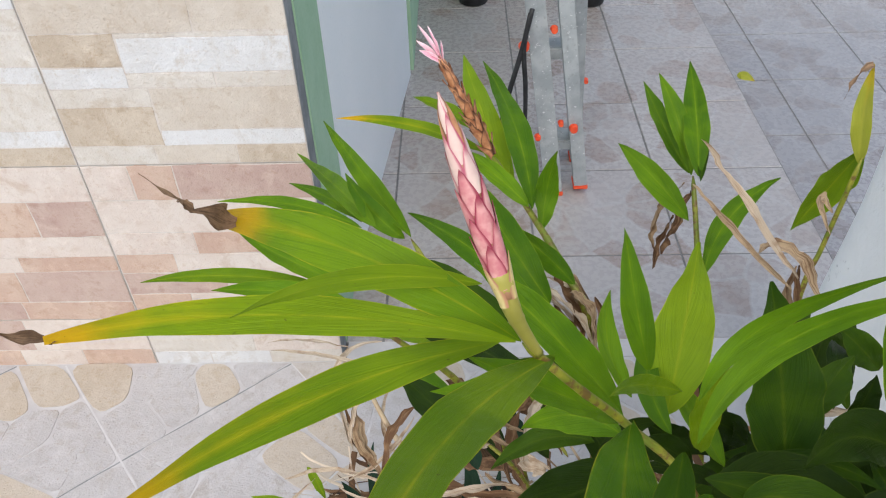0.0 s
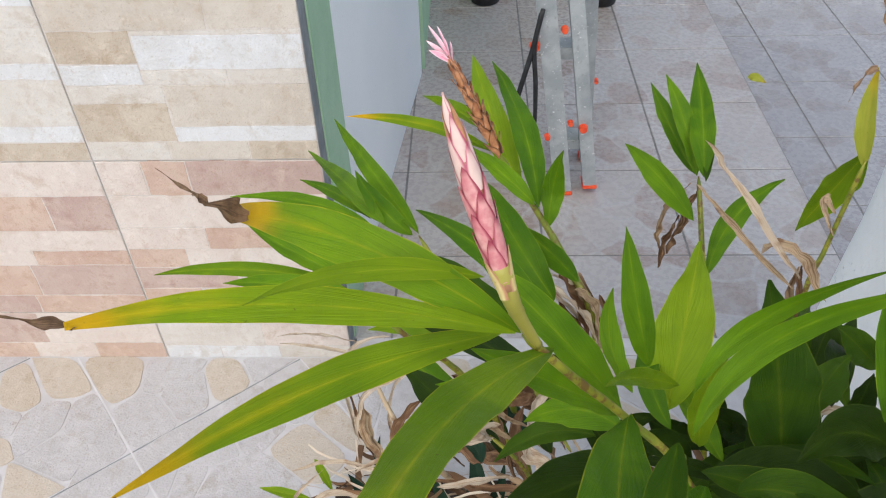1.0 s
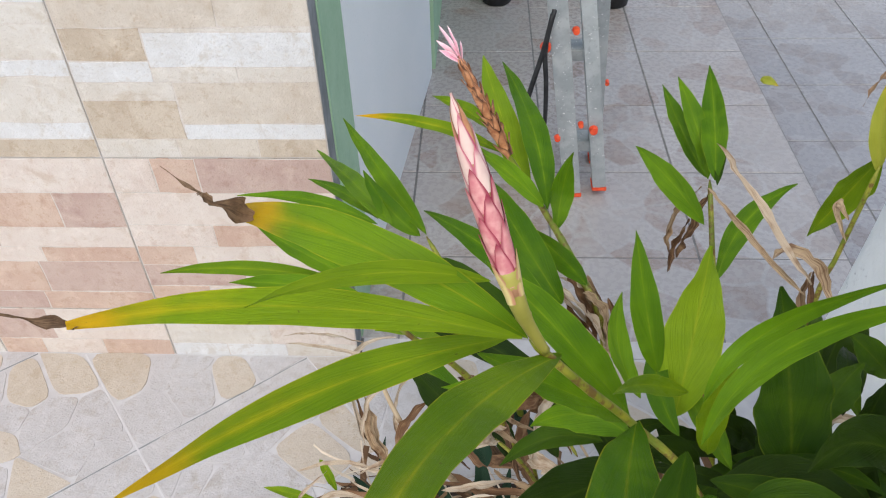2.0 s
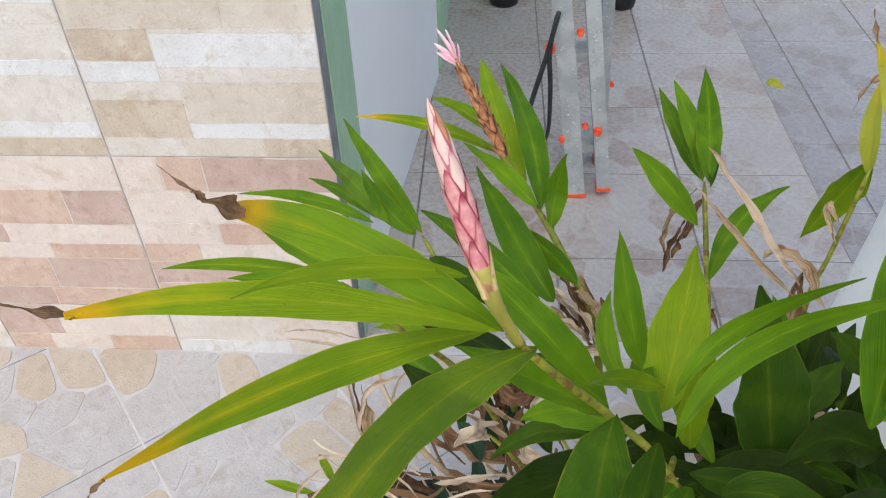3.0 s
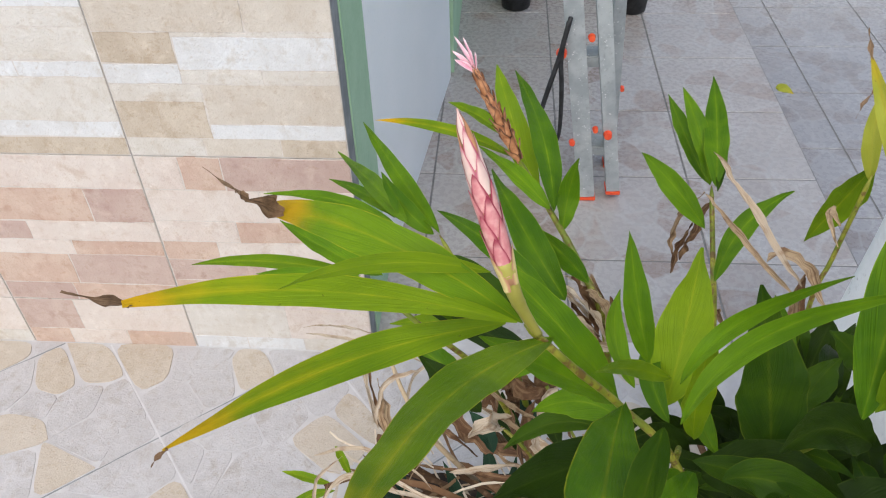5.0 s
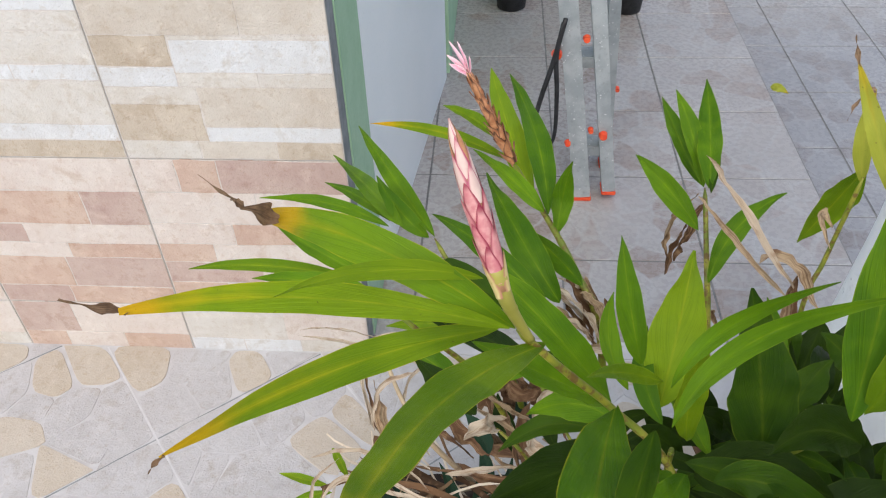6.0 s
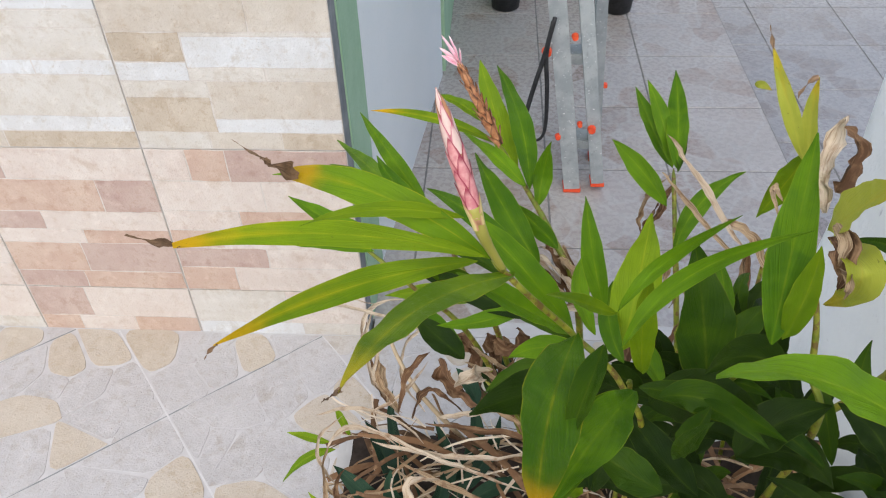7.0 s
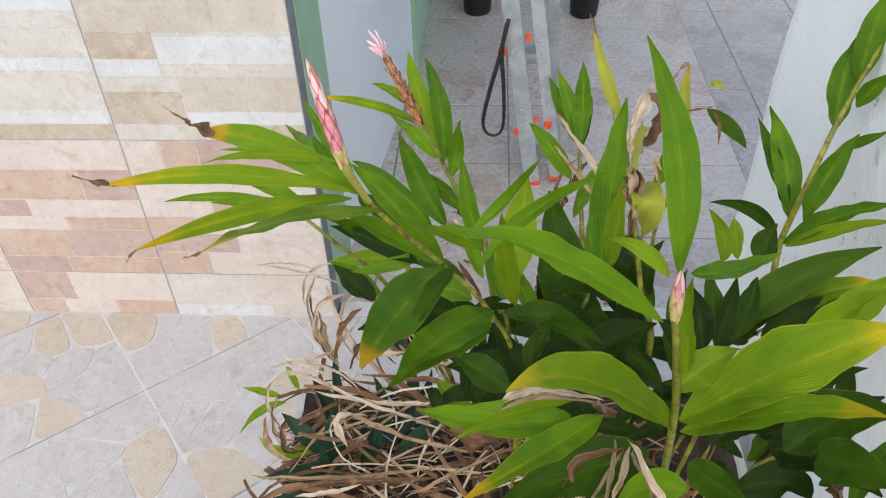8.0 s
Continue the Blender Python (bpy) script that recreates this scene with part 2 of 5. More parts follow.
RED = plain("red_plastic", (0.75, 0.07, 0.025), (0.82, 0.12, 0.04), 0.4, 60, 0.1)
BLACK = plain("black_plastic", (0.012, 0.012, 0.013), (0.03, 0.03, 0.032), 0.5, 40, 0.2)
UNSEEN_BROWN = plain("unseen_wall_brown", (0.1, 0.065, 0.04), (0.16, 0.105, 0.065), 0.5, 6, 0.4)
SOIL = plain("soil", (0.022, 0.016, 0.012), (0.055, 0.038, 0.028), 0.95, 40, 1.0)
CONCRETE = plain("planter_concrete", (0.45, 0.44, 0.43), (0.56, 0.55, 0.54), 0.85, 14, 0.6)
EARTH = plain("ground_far", (0.3, 0.29, 0.27), (0.4, 0.38, 0.36), 0.9, 3, 0.3)


def ladder_material():
    """Dull aluminium, smeared grey and spattered with old white paint."""
    m = Mat("aluminium", 0.5, 0.4, 0.3)
    n1, n2 = m.noise(16, 5, 0.6), m.noise(90, 4, 0.6)
    c = m.mix(m.step(n1, 0.35, 0.65), (0.36, 0.39, 0.40), (0.50, 0.53, 0.53))
    c = m.mix(m.step(n2, 0.55, 0.72, 0.0, 0.5), c, (0.26, 0.27, 0.27))
    c = m.mix(m.step(m.noise(130, 2), 0.66, 0.70), c, (0.74, 0.75, 0.74))
    m.colour(c)
    m.rough(m.step(n1, 0.3, 0.7, 0.38, 0.62))
    return m.bump(n2, 0.25, 0.001).m


ALU = ladder_material()


def white_wall_material():
    """Lumpy white limewash over render, with grey worn patches."""
    m = Mat("whitewash", 0.75, 0.25)
    n1, n2, n3 = m.noise(7, 4), m.noise(42, 5, 0.65), m.noise(150, 4)
    c = m.mix(m.step(n1, 0.3, 0.7), (0.84, 0.86, 0.87), (0.88, 0.9, 0.9))
    worn = m.math("MULTIPLY", m.step(n2, 0.6, 0.7), m.step(n1, 0.5, 0.62))
    c = m.mix(m.math("MULTIPLY", worn, 0.8), c, (0.33, 0.34, 0.36))
    m.colour(c)
    return m.bump(m.math("ADD", m.math("MULTIPLY", n1, 1.5), m.math("ADD", n2, m.math("MULTIPLY", n3, 0.3))), 0.7, 0.004).m


WHITE = white_wall_material()


def porch_tile_material(name, stone, blush, vein):
    """Glazed floor tile printed with crazy paving: soft stones, some blushed brown, and pale joints."""
    m = Mat(name, 0.24, 0.5)
    bend = m.t.nodes.new("ShaderNodeVectorMath")
    bend.operation = "MULTIPLY_ADD"
    nz = m.t.nodes.new("ShaderNodeTexNoise")
    nz.inputs["Scale"].default_value = 5.0
    m.put(m.world_place(), nz.inputs["Vector"])
    m.put(nz.outputs["Color"], bend.inputs[0])
    bend.inputs[1].default_value = (0.09, 0.09, 0.0)
    m.put(m.world_place(), bend.inputs[2])
    d = m.voronoi(8.5, at=bend.outputs[0])
    tone, other, _ = m.split(m.voronoi(8.5, "F1", at=bend.outputs[0], out="Color"))
    cloud = m.noise(14, 4, 0.6)
    c = m.mix(m.math("MULTIPLY", m.step(tone, 0.45, 0.75), m.step(cloud, 0.35, 0.62, 0.25, 0.9)), stone, blush)
    c = m.mix(m.step(other, 0.5, 1.0, 0.0, 0.3), c, vein)
    c = m.mix(m.step(m.noise(75, 4, 0.6), 0.5, 0.75, 0.0, 0.25), c, tuple(x * 0.8 for x in stone))
    c = m.mix(m.step(d, 0.05, 0.015, 0.0, 0.55), c, vein)
    c = m.mix(m.step(m.noise(3.2, 4, 0.6), 0.5, 0.75, 0.0, 0.22), c, tuple(x * 0.62 for x in stone))
    m.colour(c)
    m.rough(m.step(m.noise(60, 4), 0.3, 0.7, 0.2, 0.36))
    return m.bump(m.noise(18, 2), 0.08, 0.001).m


PORCH = porch_tile_material("porch_tile", (0.38, 0.355, 0.34), (0.30, 0.245, 0.215), (0.44, 0.43, 0.42))
PORCH_LOW = porch_tile_material("porch_tile_low", (0.300, 0.296, 0.302), (0.245, 0.220, 0.210), (0.365, 0.362, 0.365))


# ---- building helpers ----
def mesh_of(name, bm, material, smooth=False):
    me = bpy.data.meshes.new(name)
    bm.normal_update()
    bm.to_mesh(me)
    bm.free()
    if smooth:
        me.shade_smooth()
    me.materials.append(material)
    return me


def part(name, bm, material, parent=None, label="", smooth=False):
    ob = new(name, mesh_of(name, bm, material, smooth))
    if parent is not None:
        ob.parent = parent
    if label:
        ob["label"] = label
    return ob


def box(x0, x1, y0, y1, z0, z1, bevel=0.0, bm=None):
    bm = bm or bmesh.new()
    got = bmesh.ops.create_cube(bm, size=1.0, matrix=Matrix.Translation(((x0 + x1) / 2, (y0 + y1) / 2, (z0 + z1) / 2)) @ Matrix.Diagonal((x1 - x0, y1 - y0, z1 - z0, 1)))
    if bevel:
        edges = list({e for v in got["verts"] for e in v.link_edges})
        bmesh.ops.bevel(bm, geom=edges, offset=bevel, segments=2, affect="EDGES")
    return bm


def slab(outline, z0, z1, chamfer, axis="z"):
    """A thin piece with the given flat outline and a chamfered front; axis: z for floors, y for the wall."""
    bm = bmesh.new()
    mid = sum((Vector(p) for p in outline), Vector((0, 0))) / len(outline)
    rings = []
    for inset, h in ((0.0, z0), (0.0, z1 - chamfer), (chamfer, z1)):
        ring = []
        for p in outline:
            d = Vector(p) - mid
            q = mid + d * max(0.2, 1 - inset / max(d.length, 1e-4))
            ring.append(bm.verts.new((q.x, q.y, h) if axis == "z" else (q.x, -h, q.y)))
        rings.append(ring)
    n = len(outline)
    for lo, hi in zip(rings, rings[1:]):
        for i in range(n):
            bm.faces.new((lo[i], lo[(i + 1) % n], hi[(i + 1) % n], hi[i]))
    bm.faces.new(rings[-1])
    bmesh.ops.recalc_face_normals(bm, faces=bm.faces[:])
    return bm


def tube(points, radii, sides=8, bm=None):
    """A tube along points, with a radius at each."""
    bm = bm or bmesh.new()
    pts = [Vector(p) for p in points]
    rings = []
    ref = Vector((0.31, 0.9, 0.2)).normalized()
    for i, p in enumerate(pts):
        t = (pts[min(i + 1, len(pts) - 1)] - pts[max(i - 1, 0)]).normalized()
        a = t.cross(ref).normalized()
        b = t.cross(a)
        rings.append([bm.verts.new(p + (a * math.cos(k * math.tau / sides) + b * math.sin(k * math.tau / sides)) * radii[i]) for k in range(sides)])
    for lo, hi in zip(rings, rings[1:]):
        for k in range(sides):
            bm.faces.new((lo[k], lo[(k + 1) % sides], hi[(k + 1) % sides], hi[k]))
    bm.faces.new(rings[0][::-1])
    bm.faces.new(rings[-1])
    return bm


def curve(b, m, t, s):
    """A point on the bow from b through m to t."""
    b, m, t = Vector(b), Vector(m), Vector(t)
    c = m * 2 - (b + t) / 2
    return b * (1 - s) ** 2 + c * (2 * s * (1 - s)) + t * s * s


def smooth_line(points, steps=6):
    """A rounded line through points."""
    p = [Vector(q) for q in points]
    p = [p[0] * 2 - p[1], *p, p[-1] * 2 - p[-2]]
    out = []
    for i in range(1, len(p) - 2):
        for k in range(steps):
            s = k / steps
            out.append(0.5 * ((2 * p[i]) + (p[i + 1] - p[i - 1]) * s + (2 * p[i - 1] - 5 * p[i] + 4 * p[i + 1] - p[i + 2]) * s * s + (3 * p[i] - p[i - 1] - 3 * p[i + 1] + p[i + 2]) * s ** 3))
    out.append(p[-2])
    return out


# ---- structure ----
ground = tagged(part("ground", box(-60, 60, -60, 60, -0.5, -0.16), EARTH), "plain grey trodden ground round the house", "ground", kind="structure")
yard = tagged(part("pavement", box(-3.0, 1.6, -3.2, 0.002, -0.155, -0.0022), GROUT_PALE), "pale crazy-paving tiles with worn grout", "pavement", kind="structure")
wall = tagged(part("wall_north", box(-3.0, 0.41, 0.0028, 0.27, -0.15, 2.6), GROUT), "house wall clad in moulded stone-look tiles", "wall", kind="structure")
part("cement_edge", box(0.41, 0.4235, 0.004, 0.056, -0.15, 2.6), CEMENT, wall, "bare grey cement edge")
part("corner_strip", box(0.41, 0.426, 0.056, 0.268, -0.15, 2.6, 0.003), PLASTER_GREEN, wall, "green painted plaster corner")

bm = bmesh.new()
face = [(0.424, 0.272), (0.526, 1.31), (0.30, 1.33), (0.30, 0.272)]
lo = [bm.verts.new((x, y, -0.002)) for x, y in face]
hi = [bm.verts.new((x, y, 2.6)) for x, y in face]
for i in range(4):
    bm.faces.new((lo[i], lo[(i + 1) % 4], hi[(i + 1) % 4], hi[i]))
bm.faces.new(hi)
bm.faces.new(lo[::-1])
bmesh.ops.bevel(bm, geom=[e for e in bm.edges if abs((e.verts[0].co - e.verts[1].co).z) > 1], offset=0.006, segments=2, affect="EDGES")
side_wall = tagged(part("wall_side", bm, BOARD), "smooth pale blue painted side wall", "wall", kind="structure")
inner_wall = tagged(part("wall_inner", box(-3.0, 0.535, 1.335, 3.9, -0.15, 2.6), PLASTER_GREEN), "green painted inner porch wall", "wall", kind="structure")
parapet = tagged(part("wall_parapet_added", box(1.2, 4.4, 3.9, 4.05, -0.15, 0.8), WHITE), "unseen low white parapet added to close the far edge of the porch", "wall", kind="structure")
unseen_back_wall = tagged(part("wall_back_unseen", box(0.536, 1.198, 2.6, 2.75, -0.15, 2.25), UNSEEN_BROWN), "unseen dark brown wall added for the porch tiles to reflect", "wall", kind="structure")
part("threshold", box(0.43, 1.6, 0.003, 0.0545, -0.155, -0.001), GROUT_PALE, yard, "pale cement strip before the porch")
porch_base = tagged(part("floor_porch", box(0.3, 1.632, 0.05, 3.9, -0.15, -0.0018), GROUT_DARK), "glazed stone-pattern porch tiles with dark joints", "floor", kind="structure")
low_base = tagged(part("floor_low", box(1.6325, 4.4, 0.05, 3.9, -0.159, -0.1418), GROUT_DARK), "lower step of glazed porch tiles", "floor", kind="structure")
ceiling = tagged(part("ceiling", box(0.43, 1.15, 0.3, 3.2, 1.98, 2.06), BOARD), "unseen roof slab added to shade the left of the porch", "ceiling", kind="structure")

# low whitewashed wall beside the bed, with a rounded end
bm = bmesh.new()
ring = [(1.283, -2.4)] + [(1.283, -0.3)] + [(1.368 - 0.085 * math.cos(a), -0.285 + 0.085 * math.sin(a)) for a in (0.2, 0.6, 1.0, 1.4)] + [(1.52, -0.2), (1.58, -2.4)]
levels = [(-0.15, 0.022), (0.3, 0.012), (0.7, 0.004), (1.0, 0.0), (1.32, -0.002), (1.35, -0.02)]
loops = []
for z, out in levels:
    loops.append([bm.verts.new((x + (-out if x < 1.45 else out), y + (out if y > -1 else 0), z)) for x, y in ring])
for lo, hi in zip(loops, loops[1:]):
    for i in range(len(ring)):
        j = (i + 1) % len(ring)
        bm.faces.new((lo[i], lo[j], hi[j], hi[i]))
bm.faces.new(loops[-1])
bmesh.ops.recalc_face_normals(bm, faces=bm.faces[:])
bmesh.ops.subdivide_edges(bm, edges=[e for e in bm.edges if e.calc_length() > 0.25], cuts=9, use_grid_fill=True)
for v in bm.verts:
    v.co.x += 0.006 * noise.noise(v.co * 4.0)
white_wall = tagged(part("wall_white", bm, WHITE, smooth=True), "low rounded wall with lumpy worn whitewash", "wall", kind="structure")


# ---- things on the porch ----
def ladder():
    top = tagged(new("folding_ladder"), "folded aluminium ladder with red plastic feet and round caps", "ladder")
    rails = (((0.955, 0.62, 0.012), (0.868, 0.60, 0.62), 0.047, 0.024), ((1.029, 0.625, 0.03), (0.94, 0.60, 0.62), 0.036, 0.024), ((1.035, 0.78, 0.012), (0.99, 0.68, 0.62), 0.03, 0.022))
    for a, b, w, d in rails:
        a, b = Vector(a), Vector(b)
        up = (b - a).normalized()
        end = a + up * 1.65
        side = Vector((1, 0, 0)) - up * up.x
        side.normalize()
        out = up.cross(side)
        bm = bmesh.new()
        h = w / 2
        # hollow channel: web with two lips
        prof = [(-h, -d), (-h + 0.006, -d - 0.002), (-h + 0.008, -d + 0.004), (h - 0.008, -d + 0.004), (h - 0.006, -d - 0.002), (h, -d), (h, d), (-h, d)]
        lo = [bm.verts.new(a + side * x + out * -y) for x, y in prof]
        hi = [bm.verts.new(end + side * x + out * -y) for x, y in prof]
        for i in range(len(prof)):
            j = (i + 1) % len(prof)
            bm.faces.new((lo[i], lo[j], hi[j], hi[i]))
        bm.faces.new(lo[::-1])
        bm.faces.new(hi)
        bmesh.ops.recalc_face_normals(bm, faces=bm.faces[:])
        rail = part("rail", bm, ALU, top)
        fm = box(-h - 0.002, h + 0.002, -d - 0.003, d + 0.003, -0.012, -0.001, 0.002)
        bmesh.ops.transform(fm, matrix=Matrix.Translation(a + Vector((0, 0, 0.0))), verts=fm.verts)
        part("rubber_foot", fm, RED, top, "red plastic foot")
    for x, y, z, r in ((0.992, 0.585, 0.226, 0.012), (0.9, 0.588, 0.2, 0.009), (0.958, 0.59, 0.24, 0.008), (0.852, 0.57, 0.47, 0.014), (0.922, 0.575, 0.51, 0.0095), (1.035, 0.72, 0.29, 0.007)):
        bm = bmesh.new()
        bmesh.ops.create_cone(bm, cap_ends=True, segments=20, radius1=r, radius2=r * 0.8, depth=0.014, matrix=Matrix.Translation((x, y, z)) @ Euler((radians(90), 0, 0)).to_matrix().to_4x4())
        part("cap", bm, RED, top, "round red plastic cap")
    # treads between the two faces, seen edge on
    for k in range(5):
        z = 0.14 + 0.27 * k
        x = 0.992 - 0.145 * z
        part("tread", box(x - 0.028, x + 0.03, 0.615, 0.68, z, z + 0.03, 0.003), ALU, top)
    return top


ladder()


def strap():
    pts = [(0.862, 0.56, 0.56), (0.845, 0.552, 0.47), (0.818, 0.55, 0.36), (0.8, 0.55, 0.265), (0.808, 0.55, 0.225), (0.83, 0.55, 0.212), (0.852, 0.55, 0.225), (0.86, 0.55, 0.27), (0.857, 0.55, 0.38), (0.85, 0.555, 0.48), (0.866, 0.56, 0.57)]
    line = smooth_line(pts, 6)
    return tagged(part("cord_loop", tube(line, [0.0052 + 0.0012 * math.sin(i * 0.15) for i in range(len(line))], 8), BLACK, smooth=True), "black cord loop hanging from the ladder", "cord")


strap()


def pot(x, y):
    top = tagged(new("flower_pot"), "black rounded foot on the porch tiles, shaped as a small pot", "pot", "black pots on the porch")
    bm = bmesh.new()
    prof = [(0.0, 0.0), (0.05, 0.0), (0.058, 0.006), (0.07, 0.13), (0.076, 0.132), (0.076, 0.15), (0.068, 0.15), (0.066, 0.12), (0.0, 0.118)]
    rings = [[bm.verts.new((r * math.cos(k * math.tau / 28), r * math.sin(k * math.tau / 28), z)) for k in range(28)] if r else [bm.verts.new((0, 0, z))] for r, z in prof]
    for lo, hi in zip(rings, rings[1:]):
        for k in range(28):
            a, b = lo[k % len(lo)], lo[(k + 1) % len(lo)]
            c, d = hi[(k + 1) % len(hi)], hi[k % len(hi)]
            bm.faces.new([v for i, v in enumerate((a, b, c, d)) if v not in (a, b, c, d)[:i]])
    part("body", bm, BLACK, top, smooth=True)
    top.location = (x, y, 0)
    return top


first_foot = pot(0.757, 1.895)
copy_thing(first_foot, pose(1.22, 1.865, 0, 0, 0, 40))


# ---- plants ----
YARD_LIGHT = Vector((0.72, -1.45, 1.75))  # the blades turn their faces to the open side of the yard


def blade(b, m, t, width, tilt=0.0, fold=0.18, wave=0.05, lean=None, nose=0.92, taper=False, rows=24, cut=1.0):
    """A lance-shaped leaf from b through m to its tip t: folded along the midrib, with a wavy edge."""
    bm = bmesh.new()
    uv = bm.loops.layers.uv.new("leaf")
    seed = b[0] * 91 + b[2] * 57 + t[0] * 33
    if lean is None:
        lean = (YARD_LIGHT - Vector(m)).normalized()
    cols = (0.0, 0.12, 0.3, 0.5, 0.7, 0.88, 1.0)
    grid = []
    for i in range(rows + 1):
        s = i / rows
        p = curve(b, m, t, s)
        d = (curve(b, m, t, min(s + 0.02, 1.0)) - curve(b, m, t, max(s - 0.02, 0.0))).normalized()
        side = d.cross(Vector(lean))
        if side.length < 0.05:
            side = d.cross(Vector((1, 0, 0)))
        side.normalize()
        twist = radians(tilt + 20 * math.sin(seed + s * 2.6))
        side = Matrix.Rotation(twist, 3, d) @ side
        up = side.cross(d)
        w = width * 0.5 * max(0.035, math.sin(math.pi * min(1.0, (s * cut) ** 0.82 * 0.99 + 0.008)) ** nose)
        if taper:
            w = width * 0.5 * max(0.05, (1 - s) ** 0.9 * (0.75 + 0.45 * math.sin(s * 11 + seed)))
        row = []
        for u in cols:
            k = 2 * u - 1
            ripple = wave * width * abs(k) ** 2 * (math.sin(s * 15 + seed * 3 + (1.7 if k > 0 else 0)) + 0.6 * math.sin(s * 33 + seed * 5 + (0.9 if k > 0 else 0))) * 0.5
            reach = w * (1 + 0.02 * math.sin(s * 23 + seed + 2.2 * k))
            lift = fold * abs(k) * w * 1.1 - 0.12 * w * k * k + ripple
            row.append((bm.verts.new(p + side * (k * reach) + up * lift), u, s))
        grid.append(row)
    for lo, hi in zip(grid, grid[1:]):
        for j in range(len(cols) - 1):
            q = (lo[j], lo[j + 1], hi[j + 1], hi[j])
            f = bm.faces.new([c[0] for c in q])
            f.smooth = True
            for loop, c in zip(f.loops, q):
                loop[uv].uv = (c[1], c[2])
    return bm


def plant(name, label, category, group=""):
    return tagged(new(name), label, category, group)


def leaf(owner, b, m, t, width, kind="green", tilt=0.0, fold=0.28, wave=0.1, label="", cut=1.0):
    return part("leaf", blade(b, m, t, width * 0.93, tilt, fold * 1.6, wave, cut=cut), LEAF[kind], owner, label)


def withered(owner, b, m, t, width):
    """Shrivelled brown end of a leaf, curled in on itself."""
    bm = blade(b, m, t, width, 20, 0.7, 0.3, taper=True, rows=16)
    for v in bm.verts:
        v.co += noise.noise_vector(v.co * 100) * width * 0.16
    return part("withered_tip", bm, TIPS, owner, "shrivelled brown leaf tip")


def dry_leaf(owner, b, m, t, width, material=None, tilt=30.0):
    bm = blade(b, m, t, width, tilt, 0.9, 0.4, nose=0.7, rows=20)
    for v in bm.verts:
        v.co += noise.noise_vector(v.co * 35) * width * 0.45 + noise.noise_vector(v.co * 110) * width * 0.25
    return part("dry_leaf", bm, material or STRAW, owner, "dry curled straw-coloured leaf")


def stem(owner, points, r0, r1, material=None, label=""):
    line = smooth_line(points, 7)
    n = len(line) - 1
    radii = [(r0 + (r1 - r0) * i / n) * (1.0 + (0.1 if i % 9 == 0 else 0.0)) for i in range(n + 1)]
    radii[-1] *= 0.3
    return part("stem", tube(line, radii, 10), material or STEM, owner, label, smooth=True)


def spike(owner, name, base, tip, radius, rows, kinds, label, lift=0.06, belly=0.45, ragged=0.0):
    """A flower spike: a core clad in overlapping pointed bracts that hug it, each a part of its own."""
    base, tip = Vector(base), Vector(tip)
    along = tip - base
    length = along.length
    turn = along.to_track_quat("Z", "Y").to_matrix()
    rnd = random.Random(int(length * 1e5))

    def girth(s):
        return radius * max(0.1, math.sin(math.pi * (0.16 + 0.84 * min(max(s, 0.0), 1.0)) ** 0.95) ** belly)

    ob = part(name, tube([base + along * (i / 14) for i in range(15)], [girth(i / 14) * 0.9 for i in range(15)], 14), kinds[0], owner, label, smooth=True)
    size = 1.0 / rows
    for k in range(rows * 3):
        s0 = k / (rows * 3) - size * 0.4
        mat = kinds[min(len(kinds) - 1, max(0, int((s0 + size * 0.8) * len(kinds))))]
        centre = k * radians(137.5)
        long = size * (2.5 + 0.3 * rnd.random())
        wild = 1.0 + ragged * rnd.uniform(-0.6, 1.4)
        bm = bmesh.new()
        uv = bm.loops.layers.uv.new("leaf")
        grid = []
        for i in range(8):
            v = i / 7
            half = radians(54) * (1.0 - v ** 2.2) ** 0.8 * (0.75 + 0.25 * math.sin(math.pi * min(1, v + 0.3)))
            s = s0 + v * long
            row = []
            for j in range(7):
                u = j / 3 - 1
                a = centre + half * u + ragged * 0.2 * math.sin(v * 5 + k)
                r = girth(s) * (0.93 + lift * wild * v ** 1.4 + 0.05 * (1 - u * u)) + ragged * 0.0006 * math.sin(7 * v + 3 * u + k)
                row.append((bm.verts.new(base + turn @ Vector((r * math.cos(a), r * math.sin(a), min(s, 1.03) * length))), (u + 1) / 2, v))
            grid.append(row)
        for lo, hi in zip(grid, grid[1:]):
            for j in range(6):
                q = (lo[j], lo[j + 1], hi[j + 1], hi[j])
                f = bm.faces.new([c[0] for c in q])
                f.smooth = True
                for loop, c in zip(f.loops, q):
                    loop[uv].uv = (c[1], c[2])
        part("bract", bm, mat, ob)
    return ob


def petals(owner, base, tip, size):
    """A tuft of slim petals at the end of a spike, all leaning forwards."""
    base, tip = Vector(base), Vector(tip)
    axis = (tip - base).normalized()
    side = axis.cross(Vector((0, -0.7, 0.7))).normalized()
    for k, (a, lift, length) in enumerate(((-0.75, 0.3, 0.75), (-0.4, -0.2, 0.95), (-0.1, 0.3, 1.25), (0.12, -0.2, 1.1), (0.5, 0.2, 0.6), (-0.95, 0.0, 0.5))):
        d = (axis + side * a + Vector((0, -0.7, 0.7)) * lift * 0.4).normalized()
        end = tip + d * size * length
        part("petal", blade(tip - axis * 0.004, tip + d * size * length * 0.5, end, size * 0.19, 20 * k, 0.6, 0.1, rows=8), PETAL, owner, "pale pink petal")

